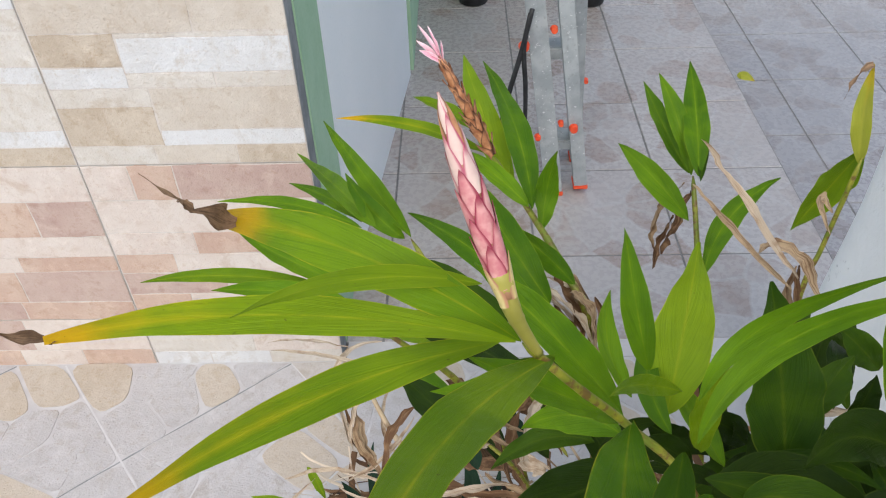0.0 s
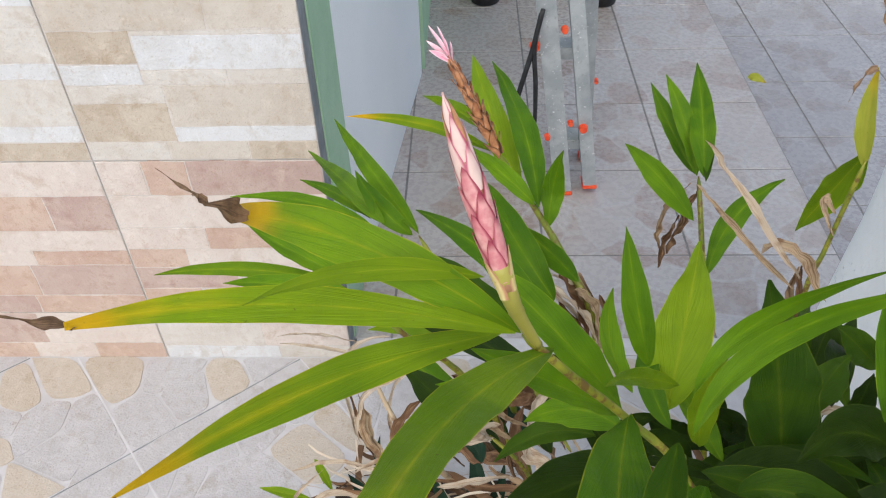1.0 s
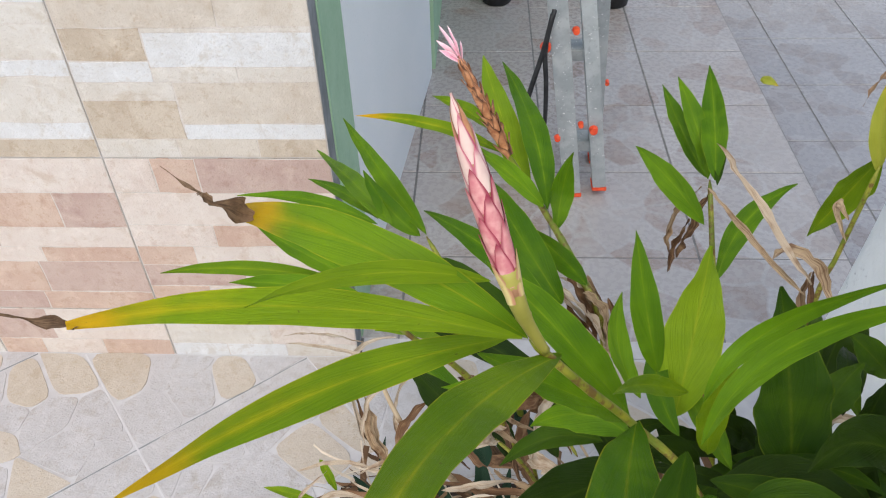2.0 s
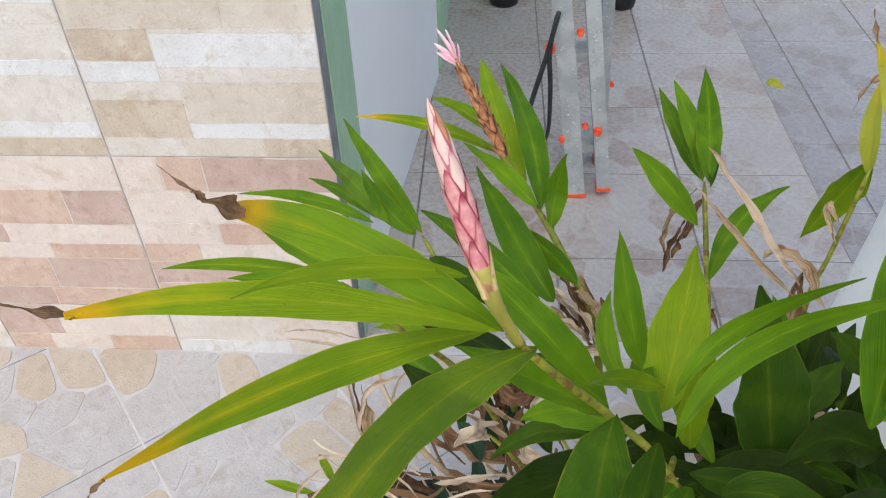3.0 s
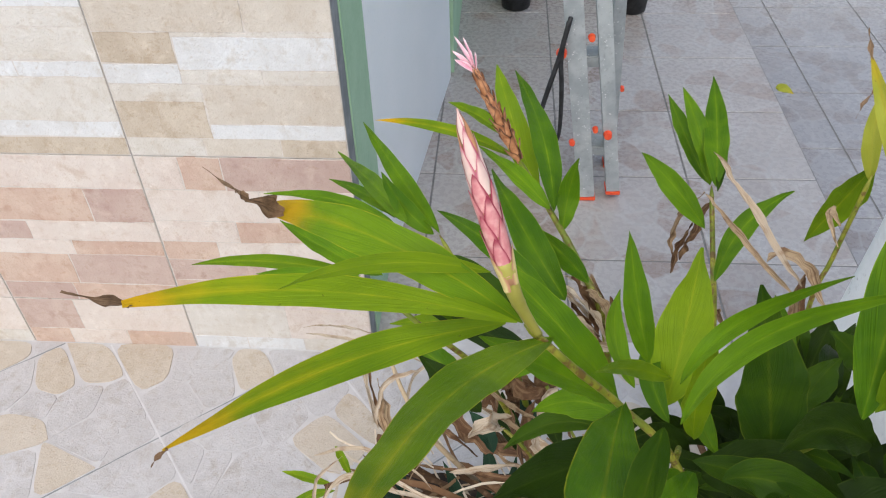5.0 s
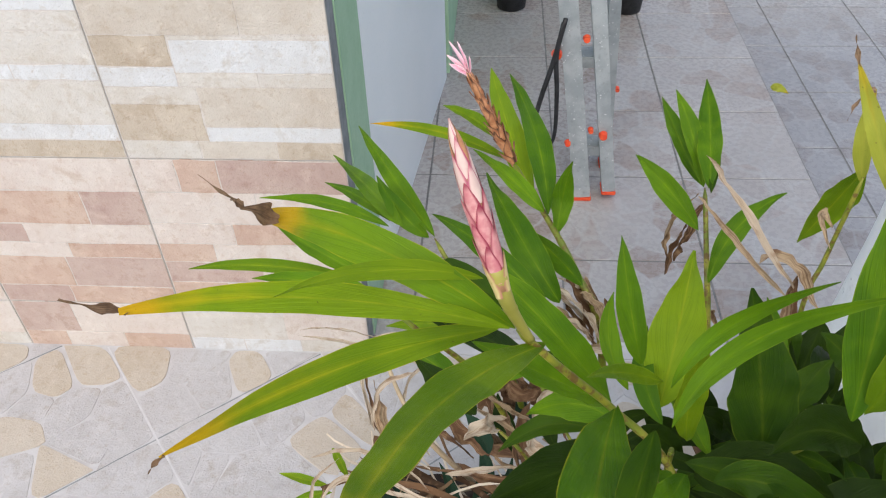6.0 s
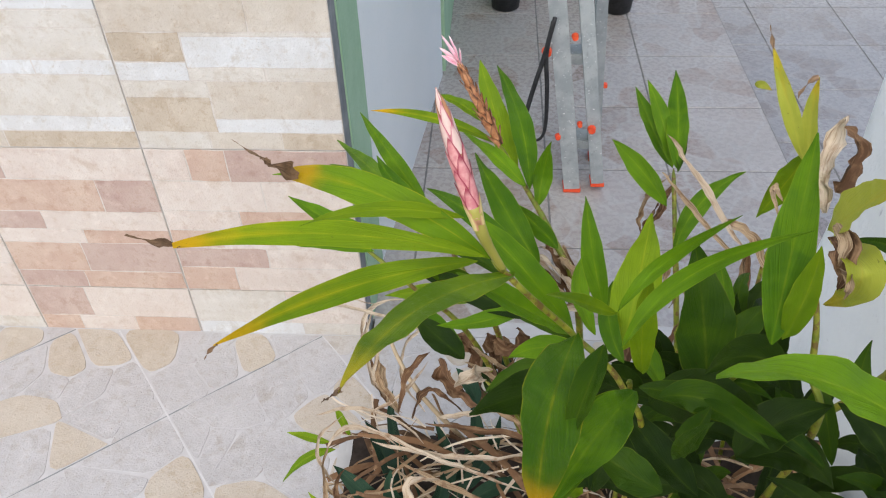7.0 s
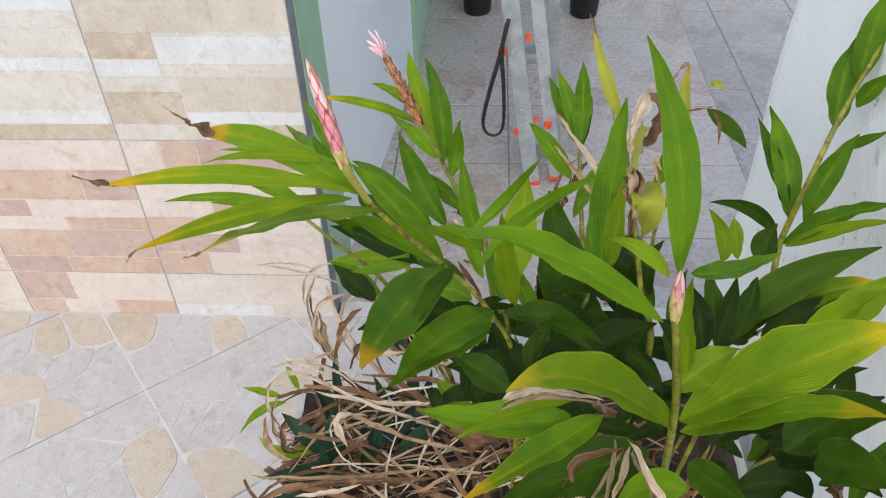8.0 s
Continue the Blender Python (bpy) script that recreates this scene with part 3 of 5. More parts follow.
p = plant("ginger_plant", "flowering ginger stalk with a closed pink bud and yellow-edged leaves", "plant", "ginger stalks in the bed")
stem(p, [(0.860, -0.800, 0.430), (0.852, -0.900, 0.840), (0.821, -0.919, 0.957), (0.780, -0.921, 1.014), (0.748, -0.936, 1.064), (0.720, -0.949, 1.110)], .0027, .0021)
spike(p, "flower_bud", (0.712, -0.958, 1.146), (0.688, -0.926, 1.214), 0.0054, 11, [BRACT_LOW, BRACT_MID, BRACT_MID, BRACT_MID, BRACT_MID, BRACT_TOP, BRACT_TOP, BRACT_DRY, BRACT_TOP], "closed crimson and cream flower bud", 0.2)
stem(p, [(0.727, -0.946, 1.100), (0.718, -0.952, 1.124), (0.713, -0.957, 1.142), (0.708, -0.954, 1.158)], .0023, .0046, SHEATH)
last = leaf(p, (0.719, -0.950, 1.112), (0.653, -0.929, 1.143), (0.584, -0.880, 1.123), 0.0241, "rim", fold=.18, cut=.86)
withered(last, (0.590, -0.883, 1.124), (0.577, -0.893, 1.138), (0.569, -0.894, 1.146), 0.0120)
withered(last, (0.571, -0.894, 1.145), (0.558, -0.882, 1.143), (0.542, -0.868, 1.143), 0.0035)
last = leaf(p, (0.716, -0.958, 1.121), (0.618, -0.950, 1.130), (0.525, -0.957, 1.124), 0.0175, "turning", fold=.15, cut=.93)
withered(last, (0.530, -0.957, 1.124), (0.516, -0.956, 1.126), (0.500, -0.961, 1.135), 0.0090)
last = leaf(p, (0.711, -0.939, 1.100), (0.639, -0.981, 1.116), (0.576, -1.042, 1.130), 0.0184, "turning", fold=.2, tilt=-5)
withered(last, (0.578, -1.041, 1.130), (0.573, -1.043, 1.126), (0.570, -1.044, 1.121), 0.0030)
last = leaf(p, (0.735, -0.940, 1.090), (0.686, -1.030, 1.151), (0.664, -1.129, 1.204), 0.0258, "gold", fold=.08, tilt=12)
withered(last, (0.665, -1.127, 1.203), (0.662, -1.132, 1.206), (0.660, -1.137, 1.209), 0.0030)
leaf(p, (0.703, -0.940, 1.136), (0.656, -0.951, 1.150), (0.615, -0.984, 1.164), 0.0106, "light", fold=.2, tilt=12)
leaf(p, (0.782, -0.906, 1.002), (0.740, -0.903, 1.064), (0.701, -0.881, 1.094), 0.0240, "green", fold=.25)
leaf(p, (0.782, -0.914, 1.008), (0.738, -0.925, 1.048), (0.698, -0.940, 1.091), 0.0226, "green", fold=.25, tilt=10)
leaf(p, (0.781, -0.924, 1.018), (0.755, -1.026, 1.060), (0.743, -1.122, 1.107), 0.0439, "deep", fold=.2)
last = leaf(p, (0.826, -0.940, 0.977), (0.785, -1.014, 1.018), (0.754, -1.072, 1.035), 0.0343, "green", fold=.25)
part("dry_patch", blade((0.813, -0.938, 0.963), (0.806, -0.941, 0.966), (0.800, -0.946, 0.969), 0.0090, 0, 0.1, 0.2, rows=8), TIPS, last, "brown dried patch in the leaf")
leaf(p, (0.793, -0.965, 1.053), (0.778, -1.006, 1.054), (0.763, -1.047, 1.058), 0.0193, "mid", fold=.4)
leaf(p, (0.812, -0.903, 1.018), (0.781, -0.926, 1.053), (0.752, -0.976, 1.108), 0.0110, "light", fold=.4, tilt=-20)

p = plant("ginger_plant", "ginger stalk with an old brown flower spike tipped with pink petals", "plant", "ginger stalks in the bed")
stem(p, [(0.860, -0.620, 0.430), (0.820, -0.660, 0.783), (0.790, -0.632, 0.856), (0.763, -0.586, 0.884), (0.725, -0.508, 0.904)], .0048, .0026)
spike(p, "flower_spike", (0.727, -0.510, 0.903), (0.677, -0.474, 0.992), 0.0050, 13, [BRACT_DRY], "withered brown flower spike", 0.5, 0.3, 1.3)
petals(p, (0.727, -0.510, 0.903), (0.678, -0.475, 0.990), 0.033)
leaf(p, (0.749, -0.536, 0.872), (0.720, -0.447, 0.911), (0.700, -0.392, 0.953), 0.0324, "light", fold=.14)
leaf(p, (0.762, -0.588, 0.895), (0.751, -0.485, 0.921), (0.722, -0.364, 0.930), 0.0302, "green", fold=.14)
leaf(p, (0.735, -0.452, 0.858), (0.648, -0.433, 0.889), (0.559, -0.427, 0.898), 0.0160, "turning", fold=.25, tilt=20)
leaf(p, (0.711, -0.486, 0.916), (0.680, -0.423, 0.904), (0.642, -0.386, 0.899), 0.0173, "light", fold=.3)
leaf(p, (0.771, -0.601, 0.880), (0.777, -0.568, 0.903), (0.783, -0.575, 0.951), 0.0245, "green", fold=.25)
leaf(p, (0.755, -0.618, 0.921), (0.726, -0.582, 0.931), (0.683, -0.499, 0.912), 0.0191, "green", fold=.3)
leaf(p, (0.769, -0.699, 0.880), (0.736, -0.655, 0.912), (0.698, -0.542, 0.912), 0.0327, "green", fold=.28)
leaf(p, (0.756, -0.741, 0.911), (0.708, -0.707, 0.945), (0.647, -0.618, 0.916), 0.0223, "green", fold=.3)
leaf(p, (0.786, -0.707, 0.910), (0.767, -0.664, 0.904), (0.737, -0.624, 0.906), 0.0211, "green", fold=.3)
leaf(p, (0.743, -0.727, 0.883), (0.681, -0.676, 0.888), (0.659, -0.660, 0.896), 0.0243, "mid", fold=.3)
dry_leaf(p, (0.817, -0.674, 0.797), (0.796, -0.662, 0.832), (0.754, -0.649, 0.855), 0.0078, PALE)
dry_leaf(p, (0.811, -0.676, 0.807), (0.779, -0.676, 0.830), (0.760, -0.688, 0.829), 0.0066, PALE)
dry_leaf(p, (0.813, -0.682, 0.802), (0.791, -0.644, 0.836), (0.768, -0.613, 0.867), 0.0124, BROWN)
dry_leaf(p, (0.820, -0.674, 0.797), (0.809, -0.660, 0.837), (0.794, -0.658, 0.850), 0.0100, STRAW)
dry_leaf(p, (0.822, -0.689, 0.812), (0.799, -0.702, 0.822), (0.789, -0.716, 0.835), 0.0054, STRAW)
dry_leaf(p, (0.811, -0.658, 0.796), (0.775, -0.645, 0.832), (0.748, -0.638, 0.821), 0.0068, PALE)
dry_leaf(p, (0.815, -0.660, 0.782), (0.793, -0.656, 0.809), (0.776, -0.632, 0.832), 0.0080, BROWN)
dry_leaf(p, (0.692, -0.739, 0.769), (0.720, -0.743, 0.754), (0.746, -0.745, 0.729), 0.0050, STRAW, 0)
dry_leaf(p, (0.699, -0.733, 0.787), (0.725, -0.731, 0.763), (0.750, -0.730, 0.740), 0.0056, STRAW, 0)
dry_leaf(p, (0.690, -0.779, 0.777), (0.702, -0.756, 0.769), (0.707, -0.741, 0.755), 0.0184, PALE)
dry_leaf(p, (0.744, -0.767, 0.763), (0.754, -0.786, 0.774), (0.767, -0.791, 0.773), 0.0158, PALE)
dry_leaf(p, (0.746, -0.758, 0.757), (0.755, -0.737, 0.773), (0.767, -0.723, 0.786), 0.0099, PALE)
dry_leaf(p, (0.727, -0.700, 0.762), (0.742, -0.708, 0.757), (0.758, -0.704, 0.762), 0.0148, BROWN)
dry_leaf(p, (0.777, -0.696, 0.744), (0.782, -0.718, 0.728), (0.788, -0.740, 0.712), 0.0070, BROWN)
dry_leaf(p, (0.720, -0.700, 0.737), (0.728, -0.727, 0.717), (0.741, -0.758, 0.696), 0.0094, BROWN)
dry_leaf(p, (0.712, -0.779, 0.753), (0.738, -0.791, 0.746), (0.774, -0.803, 0.741), 0.0070, STRAW)
dry_leaf(p, (0.667, -0.806, 0.759), (0.702, -0.797, 0.752), (0.738, -0.789, 0.747), 0.0064, PALE, 0)
dry_leaf(p, (0.753, -0.687, 0.723), (0.742, -0.724, 0.695), (0.756, -0.760, 0.671), 0.0108, BROWN)
dry_leaf(p, (0.769, -0.633, 0.844), (0.803, -0.641, 0.841), (0.813, -0.668, 0.815), 0.0073, PALE)
dry_leaf(p, (0.770, -0.650, 0.826), (0.794, -0.663, 0.817), (0.813, -0.680, 0.804), 0.0090, STRAW)
dry_leaf(p, (0.791, -0.701, 0.822), (0.811, -0.704, 0.823), (0.832, -0.703, 0.828), 0.0060, PALE)
dry_leaf(p, (0.800, -0.625, 0.842), (0.815, -0.650, 0.820), (0.821, -0.678, 0.794), 0.0080, STRAW)
dry_leaf(p, (0.823, -0.628, 0.815), (0.830, -0.649, 0.795), (0.829, -0.669, 0.776), 0.0082, BROWN)
dry_leaf(p, (0.781, -0.615, 0.851), (0.803, -0.641, 0.826), (0.819, -0.659, 0.797), 0.0091, STRAW)
dry_leaf(p, (0.780, -0.654, 0.782), (0.801, -0.676, 0.765), (0.818, -0.685, 0.733), 0.0070, BROWN)
dry_leaf(p, (0.893, -0.651, 0.741), (0.885, -0.672, 0.721), (0.887, -0.699, 0.700), 0.0124, BROWN)
dry_leaf(p, (0.941, -0.658, 0.752), (0.930, -0.682, 0.727), (0.937, -0.710, 0.708), 0.0112, BROWN)
dry_leaf(p, (0.905, -0.759, 0.790), (0.917, -0.755, 0.798), (0.925, -0.762, 0.795), 0.0088, PALE)
dry_leaf(p, (0.952, -0.797, 0.847), (0.968, -0.797, 0.855), (0.996, -0.789, 0.849), 0.0092, PALE)
dry_leaf(p, (1.015, -0.610, 0.836), (1.010, -0.632, 0.794), (1.007, -0.650, 0.746), 0.0101, STRAW)
dry_leaf(p, (0.764, -0.769, 0.714), (0.793, -0.778, 0.712), (0.820, -0.776, 0.718), 0.0091, STRAW)
dry_leaf(p, (0.680, -0.630, 0.691), (0.706, -0.646, 0.677), (0.723, -0.670, 0.659), 0.0258, BROWN)
dry_leaf(p, (0.719, -0.608, 0.683), (0.738, -0.628, 0.667), (0.736, -0.657, 0.644), 0.0290, BROWN)
dry_leaf(p, (0.695, -0.670, 0.658), (0.720, -0.687, 0.646), (0.756, -0.705, 0.660), 0.0258, BROWN)
dry_leaf(p, (0.751, -0.613, 0.680), (0.773, -0.633, 0.666), (0.777, -0.663, 0.643), 0.0263, BROWN)
dry_leaf(p, (0.657, -0.665, 0.689), (0.677, -0.693, 0.667), (0.708, -0.722, 0.670), 0.0214, BROWN)
last = leaf(p, (0.757, -0.708, 0.683), (0.745, -0.691, 0.694), (0.736, -0.664, 0.702), 0.0221, "teal")
last = leaf(p, (0.707, -0.745, 0.703), (0.697, -0.727, 0.716), (0.681, -0.712, 0.727), 0.0199, "teal")
last = leaf(p, (0.780, -0.706, 0.662), (0.771, -0.682, 0.678), (0.779, -0.658, 0.698), 0.0214, "dark")
last = leaf(p, (0.735, -0.710, 0.655), (0.722, -0.682, 0.675), (0.715, -0.658, 0.693), 0.0239, "dark")
stem(p, [(0.764, -0.653, 0.700), (0.782, -0.680, 0.681), (0.800, -0.706, 0.664)], .0022, .0018)
stem(p, [(0.800, -0.660, 0.440), (0.748, -0.751, 0.701), (0.714, -0.747, 0.751)], .0022, .0018)

p = plant("ginger_plant", "leafy ginger shoot beside the tiled wall", "plant", "ginger stalks in the bed")
stem(p, [(0.780, -0.620, 0.430), (0.730, -0.690, 0.760), (0.690, -0.680, 0.850), (0.649, -0.627, 0.893)], .004, .0022)
stem(p, [(0.790, -0.640, 0.430), (0.706, -0.725, 0.780), (0.640, -0.745, 0.890), (0.590, -0.722, 0.922)], .0034, .0018)
leaf(p, (0.649, -0.627, 0.895), (0.602, -0.546, 0.904), (0.547, -0.438, 0.902), 0.0215, "green", fold=.3)
leaf(p, (0.618, -0.627, 0.908), (0.573, -0.538, 0.884), (0.505, -0.409, 0.840), 0.0221, "green", fold=.3)
leaf(p, (0.600, -0.591, 0.884), (0.558, -0.528, 0.866), (0.506, -0.473, 0.845), 0.0151, "green", fold=.3)
leaf(p, (0.642, -0.617, 0.885), (0.612, -0.599, 0.905), (0.584, -0.554, 0.915), 0.0215, "green", fold=.3)
leaf(p, (0.611, -0.663, 0.937), (0.547, -0.627, 0.935), (0.474, -0.607, 0.924), 0.0131, "green", fold=.3)
leaf(p, (0.586, -0.713, 0.917), (0.501, -0.698, 0.917), (0.422, -0.690, 0.903), 0.0141, "light", fold=.25, tilt=-15)
leaf(p, (0.611, -0.739, 0.942), (0.563, -0.710, 0.941), (0.511, -0.679, 0.950), 0.0218, "green", fold=.3)
leaf(p, (0.610, -0.759, 0.947), (0.557, -0.747, 0.946), (0.503, -0.741, 0.942), 0.0172, "green", fold=.3)
leaf(p, (0.706, -0.670, 0.788), (0.651, -0.578, 0.717), (0.576, -0.553, 0.685), 0.0305, "light", fold=.3)
leaf(p, (0.693, -0.760, 0.817), (0.654, -0.716, 0.806), (0.622, -0.708, 0.825), 0.0297, "green", fold=.3)
leaf(p, (0.712, -0.744, 0.891), (0.675, -0.753, 0.914), (0.642, -0.770, 0.946), 0.0210, "mid", fold=.3)

p = plant("ginger_plant", "fresh ginger shoot with five narrow leaves and a straw stalk", "plant", "ginger stalks in the bed")
stem(p, [(1.000, -0.620, 0.420), (0.962, -0.560, 0.700), (0.955, -0.510, 0.780), (0.952, -0.460, 0.836)], .0045, .0026)
leaf(p, (0.955, -0.437, 0.822), (0.930, -0.393, 0.858), (0.909, -0.354, 0.895), 0.0252, "green", fold=.25)
leaf(p, (0.952, -0.455, 0.833), (0.938, -0.412, 0.879), (0.919, -0.376, 0.917), 0.0253, "green", fold=.25)
leaf(p, (0.949, -0.485, 0.854), (0.957, -0.416, 0.885), (0.959, -0.350, 0.917), 0.0309, "green", fold=.2)
leaf(p, (0.949, -0.495, 0.854), (0.963, -0.440, 0.865), (0.973, -0.383, 0.877), 0.0139, "mid", fold=.3)
leaf(p, (0.939, -0.514, 0.816), (0.915, -0.443, 0.821), (0.881, -0.389, 0.833), 0.0310, "green", fold=.25)
leaf(p, (0.936, -0.594, 0.810), (0.970, -0.540, 0.840), (1.027, -0.505, 0.864), 0.0261, "green", fold=.25)
dry_leaf(p, (0.982, -0.679, 0.884), (0.936, -0.627, 0.938), (0.898, -0.607, 0.984), 0.0071, PALE, 0)
dry_leaf(p, (0.978, -0.685, 0.876), (0.933, -0.637, 0.906), (0.900, -0.604, 0.933), 0.0061, STRAW, 0)
dry_leaf(p, (0.929, -0.464, 0.723), (0.925, -0.434, 0.757), (0.965, -0.402, 0.782), 0.0088, STRAW)
dry_leaf(p, (0.936, -0.463, 0.727), (0.947, -0.443, 0.756), (0.970, -0.409, 0.775), 0.0117, BROWN)
dry_leaf(p, (0.921, -0.482, 0.716), (0.932, -0.453, 0.737), (0.947, -0.438, 0.761), 0.0088, BROWN)
dry_leaf(p, (1.015, -0.671, 0.850), (0.990, -0.632, 0.877), (0.967, -0.628, 0.869), 0.0117, STRAW)
dry_leaf(p, (0.996, -0.668, 0.767), (1.000, -0.659, 0.822), (0.997, -0.644, 0.867), 0.0084, BROWN)
dry_leaf(p, (0.965, -0.539, 0.658), (0.975, -0.512, 0.689), (0.984, -0.543, 0.663), 0.0117, STRAW)
dry_leaf(p, (0.962, -0.534, 0.662), (0.953, -0.513, 0.679), (0.966, -0.491, 0.707), 0.0088, STRAW)

p = plant("ginger_plant", "broad-leaved ginger stalk with two arching leaves", "plant", "ginger stalks in the bed")
stem(p, [(0.880, -0.780, 0.420), (0.845, -0.860, 0.854), (0.832, -0.892, 0.930)], .0030, .0016)
stem(p, [(0.930, -0.800, 0.430), (0.910, -0.860, 0.830), (0.916, -0.905, 0.970)], .0032, .0018)
leaf(p, (0.803, -0.944, 1.063), (0.834, -0.918, 1.083), (0.860, -0.956, 1.154), 0.0115, "green", fold=.45)
leaf(p, (0.811, -0.939, 1.022), (0.856, -0.905, 1.059), (0.914, -0.933, 1.125), 0.0151, "green", fold=.45)
leaf(p, (0.815, -0.838, 0.958), (0.802, -0.829, 1.008), (0.794, -0.802, 1.049), 0.0206, "green", fold=.25)
leaf(p, (0.840, -0.823, 0.890), (0.852, -0.787, 0.936), (0.862, -0.750, 0.991), 0.0462, "light", fold=.16)
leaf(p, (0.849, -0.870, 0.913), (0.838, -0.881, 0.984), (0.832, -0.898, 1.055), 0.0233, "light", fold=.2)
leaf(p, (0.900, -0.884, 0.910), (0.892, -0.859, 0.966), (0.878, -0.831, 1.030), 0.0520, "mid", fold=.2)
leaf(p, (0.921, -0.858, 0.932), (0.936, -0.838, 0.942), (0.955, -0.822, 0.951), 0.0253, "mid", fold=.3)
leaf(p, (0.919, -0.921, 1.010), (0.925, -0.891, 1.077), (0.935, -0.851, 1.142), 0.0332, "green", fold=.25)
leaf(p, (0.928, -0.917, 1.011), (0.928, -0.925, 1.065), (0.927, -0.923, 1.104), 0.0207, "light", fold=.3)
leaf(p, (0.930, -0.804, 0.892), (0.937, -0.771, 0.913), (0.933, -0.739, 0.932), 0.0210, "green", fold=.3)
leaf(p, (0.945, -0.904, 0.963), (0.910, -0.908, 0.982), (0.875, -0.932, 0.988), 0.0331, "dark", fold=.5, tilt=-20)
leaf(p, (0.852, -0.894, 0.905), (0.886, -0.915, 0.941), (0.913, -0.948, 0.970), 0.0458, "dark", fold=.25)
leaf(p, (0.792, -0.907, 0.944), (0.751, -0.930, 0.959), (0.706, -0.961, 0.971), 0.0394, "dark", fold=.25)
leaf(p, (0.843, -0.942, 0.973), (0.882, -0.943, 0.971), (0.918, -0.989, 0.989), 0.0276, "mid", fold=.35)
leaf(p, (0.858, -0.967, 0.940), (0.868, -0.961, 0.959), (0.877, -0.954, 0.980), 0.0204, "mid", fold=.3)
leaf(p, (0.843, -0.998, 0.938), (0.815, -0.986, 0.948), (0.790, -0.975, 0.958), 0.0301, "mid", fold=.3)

p = plant("ginger_plant", "ginger stalk with yellowing upper leaves and a dead papery sheath", "plant", "ginger stalks in the bed")
stem(p, [(0.970, -0.820, 0.430), (0.978, -0.915, 0.877), (0.963, -0.907, 0.966), (0.950, -0.901, 1.032), (0.940, -0.840, 1.098)], .004, .0014)
last = leaf(p, (1.080, -0.543, 0.906), (1.072, -0.532, 0.955), (1.071, -0.522, 1.003), 0.0190, "yellow", fold=.4)
withered(last, (1.070, -0.523, 1.001), (1.058, -0.525, 0.992), (1.050, -0.530, 0.972), 0.0080)
leaf(p, (1.080, -0.539, 0.920), (1.075, -0.514, 0.856), (1.056, -0.505, 0.793), 0.0367, "light")
stem(p, [(1.060, -0.620, 0.420), (1.053, -0.575, 0.738), (1.066, -0.557, 0.814), (1.080, -0.543, 0.914)], .003, .0024)
last = leaf(p, (0.934, -0.845, 1.115), (0.920, -0.829, 1.149), (0.908, -0.803, 1.181), 0.0123, "yellow", fold=.3)
withered(last, (0.909, -0.806, 1.177), (0.906, -0.802, 1.186), (0.904, -0.800, 1.194), 0.0040)
leaf(p, (0.947, -0.888, 1.088), (0.934, -0.937, 1.147), (0.930, -0.970, 1.187), 0.0273, "yellow", fold=.3)
leaf(p, (0.949, -0.888, 1.081), (0.943, -0.949, 1.104), (0.956, -0.902, 1.031), 0.0281, "yellow", fold=.3)
leaf(p, (1.043, -0.865, 0.972), (1.049, -0.842, 0.985), (1.037, -0.814, 0.998), 0.0174, "light", fold=.3)
leaf(p, (1.058, -0.866, 0.977), (1.059, -0.844, 0.987), (1.060, -0.824, 0.995), 0.0163, "light", fold=.3)
dry_leaf(p, (0.931, -0.920, 1.120), (0.933, -0.937, 1.115), (0.931, -0.943, 1.106), 0.0070, STRAW)
dry_leaf(p, (0.933, -0.944, 1.104), (0.934, -0.957, 1.104), (0.934, -0.955, 1.090), 0.0052, STRAW)
dry_leaf(p, (0.947, -0.866, 1.086), (0.948, -0.848, 1.113), (0.958, -0.834, 1.142), 0.0181, PALE, 0)
dry_leaf(p, (0.953, -0.869, 1.104), (0.961, -0.859, 1.124), (0.955, -0.846, 1.140), 0.0122, BROWN)
dry_leaf(p, (0.932, -0.924, 1.115), (0.935, -0.938, 1.108), (0.936, -0.944, 1.092), 0.0144, BROWN)
dry_leaf(p, (1.046, -0.589, 0.881), (1.036, -0.575, 0.892), (1.045, -0.600, 0.866), 0.0075, STRAW)

p = plant("ginger_plant", "ginger stalk with a small closed bud and long broad leaves", "plant", "ginger stalks in the bed")
stem(p, [(0.985, -1.020, 0.430), (0.970, -1.060, 0.800), (0.958, -1.080, 0.996), (0.944, -1.096, 1.085), (0.930, -1.112, 1.150)], .0034, .0026)
spike(p, "flower_bud", (0.931, -1.110, 1.143), (0.926, -1.117, 1.187), 0.0040, 6, [BRACT_LOW, BRACT_LOW, BRACT_MID, BRACT_TOP], "small closed pinkish flower bud")
leaf(p, (0.930, -1.103, 1.171), (0.938, -1.026, 1.205), (0.919, -0.970, 1.255), 0.0234, "green", fold=.25)
leaf(p, (0.928, -1.100, 1.130), (0.858, -1.106, 1.188), (0.793, -1.141, 1.234), 0.0198, "green", fold=.35, wave=.2)
leaf(p, (0.961, -1.079, 0.994), (0.885, -1.127, 1.105), (0.831, -1.188, 1.168), 0.0340, "gold", fold=.4)
leaf(p, (0.956, -1.096, 1.028), (1.006, -1.113, 1.107), (1.050, -1.131, 1.162), 0.0487, "gold", fold=.25)
leaf(p, (0.959, -1.095, 1.014), (0.996, -1.139, 1.095), (1.022, -1.186, 1.154), 0.0246, "rim", fold=.3)
leaf(p, (0.956, -1.084, 1.063), (0.953, -1.075, 1.101), (0.944, -1.086, 1.155), 0.0156, "light", fold=.5)
leaf(p, (0.949, -1.088, 1.052), (0.968, -1.079, 1.065), (0.990, -1.073, 1.079), 0.0303, "light", fold=.2)
